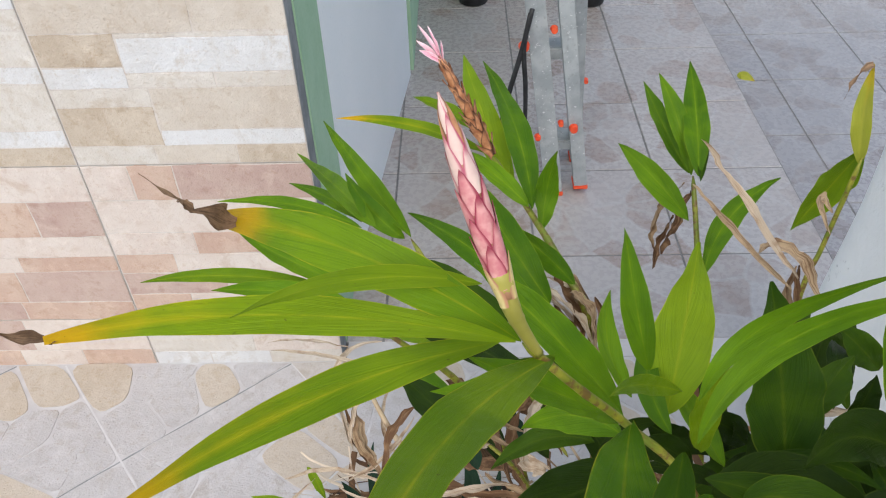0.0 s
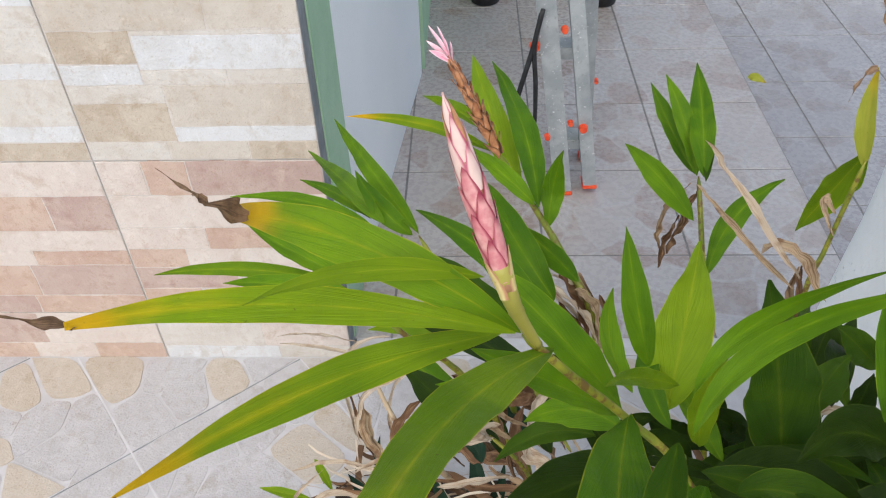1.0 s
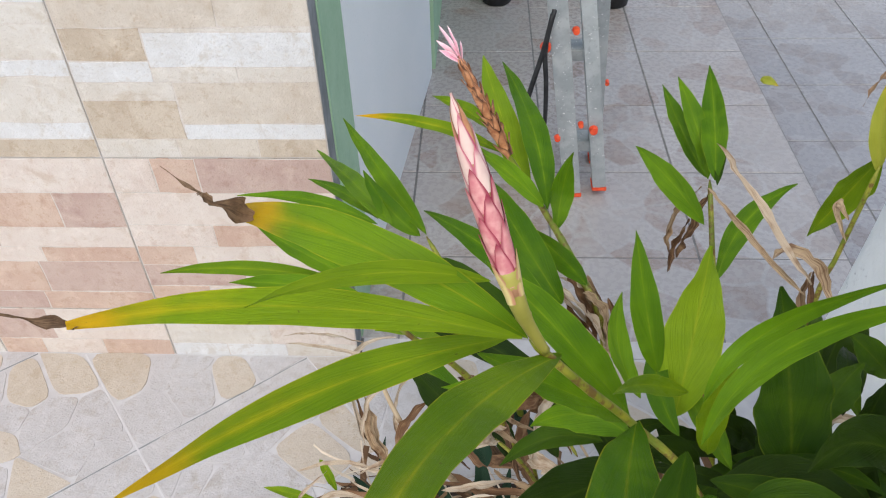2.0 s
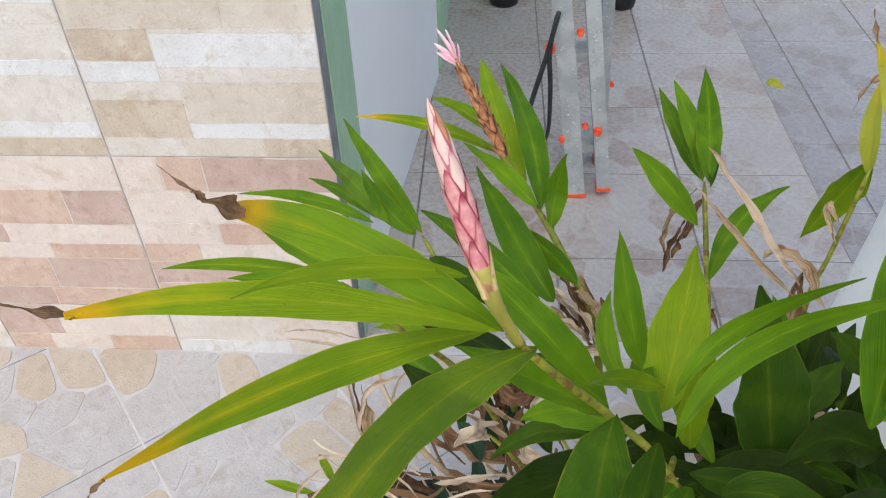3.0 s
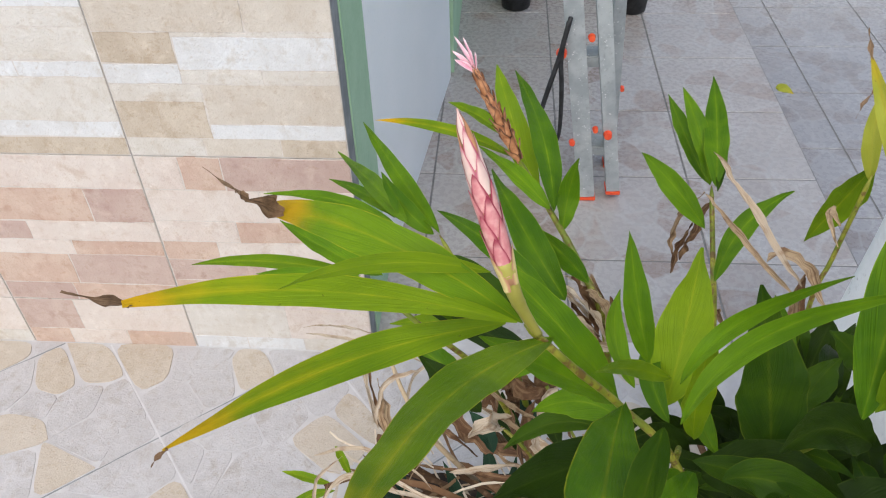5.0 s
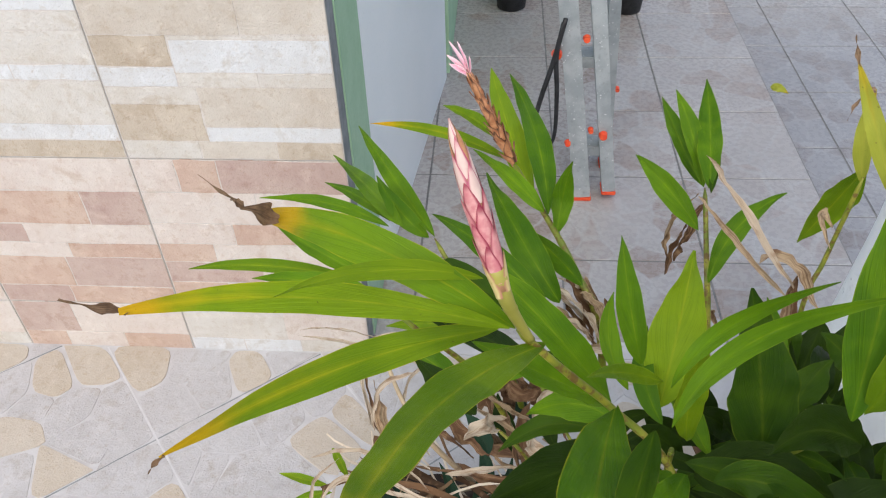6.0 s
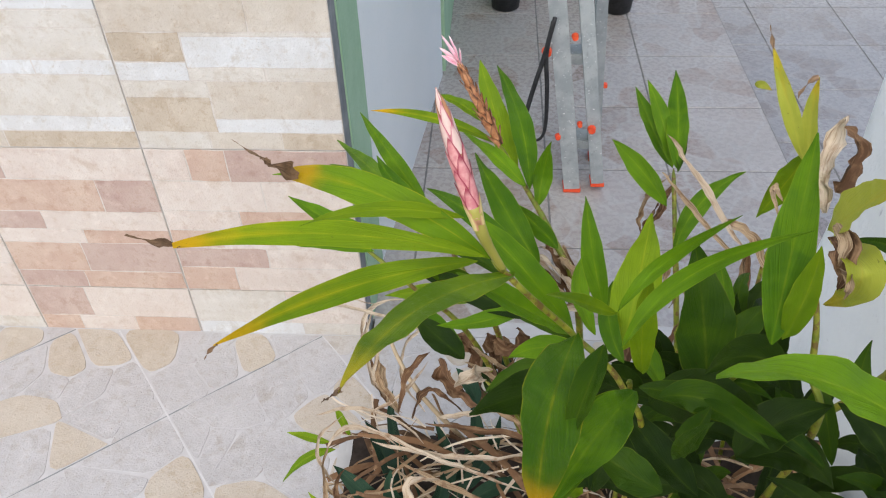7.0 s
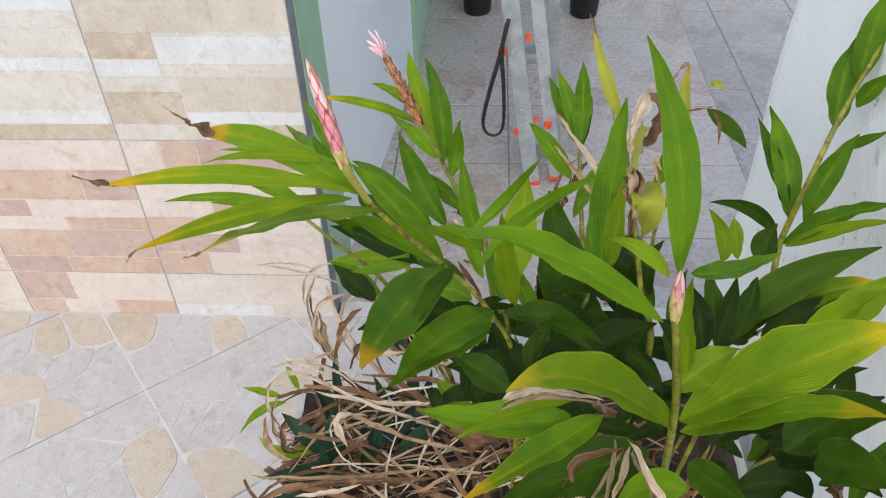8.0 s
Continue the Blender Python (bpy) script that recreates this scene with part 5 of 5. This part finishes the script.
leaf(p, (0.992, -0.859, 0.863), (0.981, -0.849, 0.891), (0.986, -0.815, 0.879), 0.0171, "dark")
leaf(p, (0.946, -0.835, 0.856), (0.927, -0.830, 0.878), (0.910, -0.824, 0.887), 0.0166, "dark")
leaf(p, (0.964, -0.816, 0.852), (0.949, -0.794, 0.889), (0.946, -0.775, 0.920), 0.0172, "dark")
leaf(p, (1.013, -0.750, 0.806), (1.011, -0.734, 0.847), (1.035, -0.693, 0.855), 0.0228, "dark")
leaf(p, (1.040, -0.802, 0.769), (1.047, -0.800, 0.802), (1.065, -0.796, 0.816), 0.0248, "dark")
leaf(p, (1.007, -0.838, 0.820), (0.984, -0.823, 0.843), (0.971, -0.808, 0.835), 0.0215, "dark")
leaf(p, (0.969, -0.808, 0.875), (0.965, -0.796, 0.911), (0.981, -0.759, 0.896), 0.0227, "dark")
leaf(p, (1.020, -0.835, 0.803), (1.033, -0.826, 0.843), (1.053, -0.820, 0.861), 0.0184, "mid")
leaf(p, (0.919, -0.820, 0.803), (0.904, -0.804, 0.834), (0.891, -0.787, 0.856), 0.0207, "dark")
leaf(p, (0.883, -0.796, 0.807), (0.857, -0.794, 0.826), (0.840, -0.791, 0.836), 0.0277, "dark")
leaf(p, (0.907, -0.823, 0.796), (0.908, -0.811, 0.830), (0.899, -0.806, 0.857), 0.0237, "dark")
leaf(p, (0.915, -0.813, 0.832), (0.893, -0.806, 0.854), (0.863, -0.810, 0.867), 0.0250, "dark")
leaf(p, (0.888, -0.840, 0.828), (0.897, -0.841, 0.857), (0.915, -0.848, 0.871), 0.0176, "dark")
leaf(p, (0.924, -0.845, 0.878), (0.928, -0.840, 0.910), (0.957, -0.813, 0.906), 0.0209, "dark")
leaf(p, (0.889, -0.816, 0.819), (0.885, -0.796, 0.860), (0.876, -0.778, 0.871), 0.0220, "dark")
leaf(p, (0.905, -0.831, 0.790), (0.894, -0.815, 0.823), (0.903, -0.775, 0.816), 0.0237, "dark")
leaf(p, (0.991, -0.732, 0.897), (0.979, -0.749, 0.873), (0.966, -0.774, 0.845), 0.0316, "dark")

p = plant("spiderwort_plant", "rosette of dark blue-green pointed leaves among dead strands", "plant", "dark rosettes in the bed")
stem(p, [(0.620, -0.720, 0.400), (0.620, -0.720, 0.460)], .012, .008)
leaf(p, (0.602, -0.760, 0.469), (0.557, -0.743, 0.505), (0.514, -0.719, 0.529), 0.0296, "teal")
leaf(p, (0.609, -0.749, 0.475), (0.577, -0.685, 0.505), (0.548, -0.653, 0.539), 0.0268, "teal")
leaf(p, (0.632, -0.734, 0.469), (0.589, -0.653, 0.501), (0.583, -0.602, 0.546), 0.0191, "teal")
leaf(p, (0.612, -0.768, 0.474), (0.561, -0.796, 0.492), (0.499, -0.818, 0.508), 0.0265, "teal")
leaf(p, (0.604, -0.776, 0.470), (0.567, -0.829, 0.493), (0.525, -0.847, 0.506), 0.0210, "teal")
leaf(p, (0.622, -0.755, 0.469), (0.599, -0.761, 0.519), (0.595, -0.736, 0.551), 0.0263, "teal")
leaf(p, (0.651, -0.745, 0.470), (0.665, -0.696, 0.503), (0.643, -0.640, 0.527), 0.0246, "teal")
leaf(p, (0.637, -0.772, 0.466), (0.657, -0.760, 0.520), (0.663, -0.737, 0.549), 0.0261, "teal")
leaf(p, (0.667, -0.736, 0.473), (0.716, -0.686, 0.505), (0.736, -0.638, 0.542), 0.0246, "teal")
leaf(p, (0.607, -0.794, 0.470), (0.595, -0.801, 0.529), (0.592, -0.792, 0.548), 0.0149, "teal")
leaf(p, (0.684, -0.742, 0.467), (0.744, -0.722, 0.500), (0.819, -0.744, 0.518), 0.0242, "teal")
leaf(p, (0.672, -0.704, 0.471), (0.703, -0.648, 0.485), (0.691, -0.588, 0.524), 0.0281, "teal")
leaf(p, (0.568, -0.748, 0.485), (0.523, -0.768, 0.497), (0.483, -0.749, 0.511), 0.0192, "light")
leaf(p, (0.497, -0.655, 0.486), (0.460, -0.649, 0.491), (0.430, -0.644, 0.493), 0.0131, "light", 0, .3)
leaf(p, (0.502, -0.661, 0.480), (0.457, -0.661, 0.456), (0.419, -0.678, 0.418), 0.0152, "light", 0, .3)
leaf(p, (0.522, -0.644, 0.487), (0.508, -0.626, 0.507), (0.499, -0.618, 0.517), 0.0130, "light", 0, .3)

p = plant("dry_stalk", "dead ginger stalk with pale curled leaf straps", "plant", "dead stalks in the bed")
stem(p, [(0.700, -0.620, 0.430), (0.635, -0.662, 0.603), (0.601, -0.630, 0.641), (0.578, -0.592, 0.673)], .004, .0022, STRAW)
dry_leaf(p, (0.602, -0.672, 0.589), (0.555, -0.631, 0.640), (0.565, -0.577, 0.693), 0.0076, PALE)
dry_leaf(p, (0.593, -0.667, 0.595), (0.568, -0.646, 0.621), (0.554, -0.596, 0.676), 0.0068, BROWN)
dry_leaf(p, (0.636, -0.674, 0.592), (0.601, -0.630, 0.641), (0.649, -0.584, 0.678), 0.0059, PALE)
dry_leaf(p, (0.604, -0.684, 0.591), (0.582, -0.657, 0.621), (0.568, -0.618, 0.663), 0.0109, STRAW)
dry_leaf(p, (0.567, -0.584, 0.699), (0.515, -0.574, 0.700), (0.471, -0.563, 0.684), 0.0043, PALE)
dry_leaf(p, (0.622, -0.689, 0.596), (0.638, -0.663, 0.629), (0.688, -0.689, 0.610), 0.0099, BROWN)
dry_leaf(p, (0.513, -0.725, 0.493), (0.491, -0.702, 0.544), (0.521, -0.664, 0.565), 0.0053, PALE)
dry_leaf(p, (0.535, -0.747, 0.496), (0.502, -0.739, 0.511), (0.506, -0.693, 0.546), 0.0070, STRAW)
dry_leaf(p, (0.557, -0.768, 0.499), (0.527, -0.772, 0.518), (0.532, -0.733, 0.545), 0.0103, BROWN)
dry_leaf(p, (0.488, -0.670, 0.571), (0.565, -0.664, 0.578), (0.637, -0.705, 0.566), 0.0052, PALE)
dry_leaf(p, (0.505, -0.850, 0.560), (0.639, -0.843, 0.553), (0.775, -0.834, 0.578), 0.0071, STRAW, 0)
dry_leaf(p, (0.549, -0.860, 0.539), (0.657, -0.855, 0.566), (0.762, -0.865, 0.594), 0.0093, BROWN, 0)
dry_leaf(p, (0.569, -0.873, 0.550), (0.622, -0.871, 0.562), (0.660, -0.868, 0.580), 0.0062, PALE, 0)
dry_leaf(p, (0.550, -0.679, 0.570), (0.672, -0.726, 0.555), (0.772, -0.769, 0.563), 0.0058, PALE, 0)
dry_leaf(p, (0.567, -0.695, 0.551), (0.688, -0.719, 0.559), (0.795, -0.731, 0.591), 0.0067, PALE, 0)
dry_leaf(p, (0.605, -0.722, 0.547), (0.710, -0.779, 0.561), (0.819, -0.820, 0.586), 0.0072, STRAW, 0)
dry_leaf(p, (0.722, -0.899, 0.600), (0.792, -0.878, 0.632), (0.845, -0.872, 0.673), 0.0050, STRAW, 0)
dry_leaf(p, (0.637, -0.686, 0.581), (0.739, -0.716, 0.607), (0.811, -0.757, 0.635), 0.0072, BROWN, 0)
dry_leaf(p, (0.624, -0.643, 0.704), (0.584, -0.659, 0.699), (0.578, -0.696, 0.666), 0.0070, PALE, 0)
dry_leaf(p, (0.607, -0.600, 0.726), (0.563, -0.619, 0.718), (0.562, -0.653, 0.683), 0.0055, PALE, 0)
dry_leaf(p, (0.496, -0.630, 0.748), (0.569, -0.625, 0.725), (0.650, -0.633, 0.695), 0.0042, PALE, 0)
dry_leaf(p, (0.582, -0.678, 0.695), (0.591, -0.700, 0.673), (0.615, -0.719, 0.649), 0.0080, STRAW, 0)
dry_leaf(p, (0.573, -0.726, 0.654), (0.614, -0.702, 0.664), (0.644, -0.669, 0.688), 0.0050, PALE, 0)
dry_leaf(p, (0.532, -0.776, 0.653), (0.560, -0.753, 0.662), (0.613, -0.762, 0.640), 0.0060, PALE, 0)
dry_leaf(p, (0.645, -0.668, 0.703), (0.623, -0.688, 0.689), (0.609, -0.727, 0.657), 0.0090, BROWN, 0)
dry_leaf(p, (0.541, -0.835, 0.670), (0.550, -0.861, 0.647), (0.579, -0.871, 0.632), 0.0090, STRAW, 0)
dry_leaf(p, (0.648, -0.847, 0.632), (0.632, -0.823, 0.652), (0.667, -0.813, 0.653), 0.0090, PALE, 0)


# ---- the bed: planter, soil and dead strands ----
planter = tagged(new("planter"), "low concrete planter filled with dead leaves and ginger stalks", "planter")
bm = box(0.50, 1.222, -1.30, -0.57, -0.0005, 0.40, 0.015)
for v in bm.verts:
    if v.co.z > 0.2:
        v.co.x += 0.015 if v.co.x > 0.8 else -0.015
        v.co.y += 0.015 if v.co.y > -0.8 else -0.015
part("body", bm, CONCRETE, planter)
bm = bmesh.new()
bmesh.ops.create_grid(bm, x_segments=40, y_segments=40, size=0.5, matrix=Matrix.Translation((0.861, -0.935, 0.405)) @ Matrix.Diagonal((0.70, 0.70, 1, 1)))
for v in bm.verts:
    v.co.z += 0.02 * noise.noise(v.co * 9) + 0.012 * noise.noise(v.co * 30) + 0.012
part("soil", bm, SOIL, planter, "dark soil and rotted leaves", True)


def strands(name, count, material, label, width, seed, zone, length):
    """Dead straps of leaf, bent and tangled over the soil."""
    rnd = random.Random(seed)
    verts, faces = [], []
    for _ in range(count):
        x, y = rnd.uniform(zone[0], zone[1]), rnd.uniform(zone[2], zone[3])
        a = rnd.gauss(math.pi, 0.75)
        n = 9
        step = rnd.uniform(*length) / n
        p = Vector((x, y, 0.43 + rnd.random() ** 2 * 0.11))
        rise = rnd.uniform(-0.1, 0.7)
        w = width * rnd.uniform(0.45, 1.2)
        bendy, roll = rnd.gauss(0, 0.09), rnd.uniform(-0.8, 0.8)
        for i in range(n + 1):
            d = Vector((math.cos(a), math.sin(a), rise)).normalized()
            side = d.cross(Vector((0, 0, 1))).normalized()
            side = (Matrix.Rotation(roll, 3, d) @ side) * w * (1 - 0.7 * abs(2 * i / n - 0.8) ** 2 * 0.4)
            lift = Vector((0, 0, w * 0.35))
            verts += [p - side, p + lift, p + side]
            if i:
                q = len(verts) - 6
                faces += [(q, q + 1, q + 4, q + 3), (q + 1, q + 2, q + 5, q + 4)]
            p = p + d * step
            step *= 0.0 if p.x < 0.5 or p.y > -0.59 else 1.0
            p.z = max(p.z, 0.415)
            a += bendy + rnd.gauss(0, 0.12)
            rise -= rnd.uniform(0.02, 0.2)
            roll += rnd.gauss(0, 0.3)
    me = bpy.data.meshes.new(name)
    me.from_pydata([tuple(v) for v in verts], [], faces)
    me.materials.append(material)
    me.shade_smooth()
    return tagged(new(name, me), label, "dead leaves", kind="stuff")


strands("straw_litter", 85, PALE, "tangle of pale dry leaf straps on the soil", 0.0022, 3, (0.54, 1.0, -0.95, -0.62), (0.1, 0.26))
strands("brown_litter", 300, BROWN, "tangle of brown rotted leaf straps on the soil", 0.0048, 5, (0.55, 1.19, -1.15, -0.61), (0.08, 0.22))
strands("dry_litter", 110, STRAW, "long straw-coloured dead leaf straps", 0.0022, 8, (0.58, 1.18, -1.1, -0.63), (0.12, 0.3))


# ---- tile and stone pieces ----
def brick_face(owner, x0, z0, w, h, rects):
    for u0, u1, v0, v1, kind in rects:
        g = 0.0011
        a, b, c, d = x0 + w * u0 + g, x0 + w * u1 - g, z0 + h * v0 + g, z0 + h * v1 - g
        rnd = random.Random(int((a * 7 + c * 13) * 1000))
        j = lambda: rnd.uniform(-0.0014, 0.0014)
        outline = []
        for k in range(5):
            outline.append((a + (b - a) * k / 5, c + j()))
        for k in range(2):
            outline.append((b + j(), c + (d - c) * k / 2))
        for k in range(5):
            outline.append((b - (b - a) * k / 5, d + j()))
        for k in range(2):
            outline.append((a + j(), d - (d - c) * k / 2))
        part("brick", slab(outline, -0.004, 0.0004 + rnd.random() * 0.0005, 0.0007, "y"), BRICK[kind], owner)


UPPER = [(0, .35, 0, .1, "cream"), (.35, .7, 0, .1, "beige"), (.7, 1, 0, .1, "tan"), (0, .4, .1, .3, "tan"), (.4, 1, .1, .18, "white"), (.4, 1, .18, .39, "beige"), (0, .4, .3, .39, "cream"), (0, .33, .39, .49, "white"), (.33, .68, .39, .46, "cream"), (.68, 1, .39, .46, "cream"), (.33, 1, .46, .62, "white"), (0, .33, .49, .64, "tan"), (.33, 1, .62, .64, "cream"), (0, .64, .64, .84, "beige"), (.64, 1, .64, .84, "beige"), (0, .5, .84, 1, "cream"), (.5, 1, .84, 1, "beige")]
UPPER_2 = [(0, .3, 0, .1, "beige"), (.3, 1, 0, .1, "tan"), (0, 1, .1, .19, "white"), (0, .25, .19, .42, "cream"), (.25, 1, .19, .42, "cream"), (0, .6, .42, .5, "white"), (.6, 1, .42, .5, "white"), (0, .45, .5, .66, "beige"), (.45, 1, .5, .66, "cream"), (0, 1, .66, .75, "cream"), (0, .5, .75, .9, "tan"), (.5, 1, .75, .9, "white"), (0, 1, .9, 1, "cream")]
LOWER = [(0, .2, .8, 1, "blush"), (.2, .4, .8, 1, "pink"), (.4, 1, .8, 1, "mauve"), (0, .55, .6, .8, "blush"), (.55, 1, .6, .8, "blush"), (0, .4, .46, .6, "blush"), (.4, 1, .46, .6, "pink"), (0, .28, .33, .46, "pink"), (.28, 1, .33, .46, "blush"), (0, .5, .18, .33, "mauve"), (.5, 1, .18, .33, "blush"), (0, .3, 0, .18, "pink"), (.3, 1, 0, .18, "blush")]
LOWER_2 = [(0, .2, .8, 1, "mauve"), (.2, 1, .8, 1, "blush"), (0, .68, .58, .8, "pink"), (.68, 1, .58, .8, "mauve"), (0, .3, .45, .58, "mauve"), (.3, 1, .45, .58, "blush"), (0, .5, .35, .45, "blush"), (.5, 1, .35, .45, "pink"), (0, .45, .13, .35, "pink"), (.45, 1, .13, .35, "mauve"), (0, .4, 0, .13, "mauve"), (.4, 1, 0, .13, "pink")]
BASE = [(0, .55, .45, 1, "cream"), (.55, 1, .45, 1, "blush"), (0, .3, 0, .45, "white"), (.3, .62, 0, .45, "white"), (.62, 1, 0, .45, "cream")]
BASE_2 = [(0, .35, .5, 1, "mauve"), (.35, 1, .5, 1, "blush"), (0, .25, 0, .5, "pink"), (.25, .6, 0, .5, "blush"), (.6, 1, 0, .5, "pink")]
for col in range(-4, 1):
    x0, w = 0.4 * col + 0.0015, 0.397 if col < 0 else 0.421
    for z0, h, even, odd in ((-0.05, 0.1925, BASE, BASE_2), (0.1455, 0.397, LOWER, LOWER_2), (0.5455, 0.397, UPPER, UPPER_2), (0.9455, 0.397, UPPER_2, UPPER)):
        part("tile", box(x0, x0 + w, 0.0, 0.0125, z0, z0 + h), TILE_BODY, wall)
        if col > -3 and z0 < 0.9:
            brick_face(wall, x0, z0, w, h, even if col % 2 == 0 else odd)
part("tile", box(-3.0, 0.4225, 0.0, 0.0125, 1.3455, 2.6), TILE_BODY, wall)

for i in range(-1, 5):
    for k in range(-2, 9):
        x0, y0 = 0.887 + 0.3735 * (i - 1), 0.716 + 0.3725 * k
        x1 = min(x0 + 0.368, 1.6335)
        if x0 > 1.6 or x1 < 0.42 or y0 + 0.367 > 3.9:
            continue
        part("tile", slab([(max(x0, 0.3), max(y0, 0.055)), (x1, max(y0, 0.055)), (x1, y0 + 0.367), (max(x0, 0.3), y0 + 0.367)], -0.006, 0.0, 0.0012), PORCH, porch_base)
for i in range(-1, 6):
    for k in range(-3, 8):
        x0, y0 = 1.866 + 0.3735 * i, 1.092 + 0.3715 * k
        if y0 + 0.366 > 3.9 or y0 < 0:
            continue
        part("tile", slab([(max(x0, 1.634), y0), (x0 + 0.368, y0), (x0 + 0.368, y0 + 0.366), (max(x0, 1.634), y0 + 0.366)], -0.146, -0.14, 0.0012), PORCH_LOW, low_base)
tagged(part("fallen_leaf", blade((1.64, 1.24, 0.004), (1.66, 1.225, 0.012), (1.69, 1.2, 0.004), 0.03), LEAF["yellow"]), "small yellow fallen leaf on the tiles", "leaf")


def clip(poly, n, d):
    """The part of a flat polygon on the side where n.p <= d."""
    out = []
    for a, b in zip(poly, poly[1:] + poly[:1]):
        fa, fb = n[0] * a[0] + n[1] * a[1] - d, n[0] * b[0] + n[1] * b[1] - d
        if fa <= 0:
            out.append(a)
        if fa * fb < 0:
            s = fa / (fa - fb)
            out.append((a[0] + (b[0] - a[0]) * s, a[1] + (b[1] - a[1]) * s))
    return out


def round_off(poly, cut):
    """The polygon with its corners cut twice, and a wobble."""
    for _ in range(2):
        out = []
        for a, b in zip(poly, poly[1:] + poly[:1]):
            out += [(a[0] + (b[0] - a[0]) * cut, a[1] + (b[1] - a[1]) * cut), (b[0] - (b[0] - a[0]) * cut, b[1] - (b[1] - a[1]) * cut)]
        poly = out
    return poly


TAN_AT = [(-0.431, -0.044), (-0.301, -0.123), (-0.22, -0.06), (-0.099, -0.054), (-0.326, -0.249), (-0.189, -0.355), (0.155, -0.076), (0.364, -0.251), (0.419, -0.178), (0.083, -0.476)]
GREY_AT = [(-0.354, -0.022), (-0.224, -0.191), (-0.117, -0.186), (0.003, -0.18), (0.073, -0.113), (0.011, -0.041), (0.237, -0.03), (0.133, -0.234), (0.242, -0.168), (-0.047, -0.286), (-0.153, -0.27), (0.079, -0.334), (0.191, -0.355), (0.294, -0.349), (0.308, -0.118), (-0.388, -0.152), (-0.317, -0.188), (-0.274, -0.379), (-0.060, -0.354), (-0.070, -0.462), (0.130, -0.339), (0.193, -0.503), (0.011, -0.537), (-0.156, -0.530), (0.135, -0.238)]
rnd = random.Random(21)
AXIS = (0.633, -0.774)
TURN_OUT = (0.774, 0.633)
origin = (-0.003, -0.26)
size = 0.40


def in_grid(q):
    """A place on the yard in the turned grid of its tiles."""
    dx, dy = q[0] - origin[0], q[1] - origin[1]
    return dx * AXIS[0] + dy * AXIS[1], dx * TURN_OUT[0] + dy * TURN_OUT[1]


known = [(*in_grid(q), "tan") for q in TAN_AT] + [(*in_grid(q), "grey") for q in GREY_AT]
for i in range(-5, 5):
    for k in range(-5, 5):
        seeds = [((i + (a + rnd.uniform(0.1, 0.9)) / 4) * size, (k + (b + rnd.uniform(0.1, 0.9)) / 4) * size) for a in range(4) for b in range(4) if rnd.random() > 0.25]
        seeds = [(*s, rnd.choice(("grey", "grey", "sand", "tan", "grey", "tan", "grey"))) for s in seeds]
        here = [s for s in known if math.floor(s[0] / size) == i and math.floor(s[1] / size) == k]
        if here:
            seeds = here + [s for s in seeds if min(math.hypot(s[0] - h[0], s[1] - h[1]) for h in here) > 0.13]
        for s in seeds:
            kind = s[2]
            gap = {"grey": 0.0012, "sand": 0.003, "tan": 0.0036}[kind] * rnd.uniform(0.7, 1.3)
            x0, x1, y0, y1 = i * size + 0.0025, (i + 1) * size - 0.0025, k * size + 0.0025, (k + 1) * size - 0.0025
            poly = [(x0, y0), (x1, y0), (x1, y1), (x0, y1)]
            for o in seeds:
                if o is s:
                    continue
                n = (o[0] - s[0], o[1] - s[1])
                ln = math.hypot(*n)
                n = (n[0] / ln, n[1] / ln)
                poly = clip(poly, n, n[0] * (s[0] + o[0]) / 2 + n[1] * (s[1] + o[1]) / 2 - gap)
                if len(poly) < 3:
                    break
            if len(poly) < 3:
                continue
            poly = [(origin[0] + AXIS[0] * p[0] + TURN_OUT[0] * p[1], origin[1] + AXIS[1] * p[0] + TURN_OUT[1] * p[1]) for p in poly]
            poly = clip(poly, (0, 1), -0.003)
            poly = clip(poly, (1, 0), 1.25) if len(poly) > 2 else poly
            if len(poly) < 3:
                continue
            cx, cy = sum(p[0] for p in poly) / len(poly), sum(p[1] for p in poly) / len(poly)
            if cx < -1.0 or cx > 1.2 or cy < -1.5 or (cx > 0.5 and cy < -0.45):
                continue
            poly = [(q[0] + rnd.uniform(-0.004, 0.004), q[1] + rnd.uniform(-0.004, 0.004)) for q in poly]
            poly = round_off(poly, 0.17 if kind == "tan" else 0.12)
            part("stone", slab(poly, -0.006, rnd.uniform(-0.0014, -0.0006) if kind == "grey" else rnd.uniform(-0.0008, 0.0), 0.0005), FLAG[kind], yard)

for k in range(-3, 4):
    a = Vector((origin[0] + TURN_OUT[0] * -1.2 + AXIS[0] * size * k, origin[1] + TURN_OUT[1] * -1.2 + AXIS[1] * size * k))
    e = Vector(TURN_OUT)
    s = Vector(AXIS) * 0.0016
    far = min(2.4, (-0.006 - a.y) / e.y)
    if far > 0.1:
        b = a + e * far
        part("joint", slab([tuple(a - s), tuple(a + s), tuple(b + s), tuple(b - s)], -0.006, -0.0016, 0.0004), CEMENT, yard)
for k in range(-3, 4):
    a = Vector((origin[0] + AXIS[0] * 1.2 + TURN_OUT[0] * size * k, origin[1] + AXIS[1] * 1.2 + TURN_OUT[1] * size * k))
    e = -Vector(AXIS)
    s = Vector(TURN_OUT) * 0.0019
    far = min(2.4, (-0.006 - a.y) / e.y)
    if far > 0.1:
        b = a + e * far
        part("joint", slab([tuple(a - s), tuple(a + s), tuple(b + s), tuple(b - s)], -0.006, -0.0012, 0.0004), JOINT_LIGHT, yard)
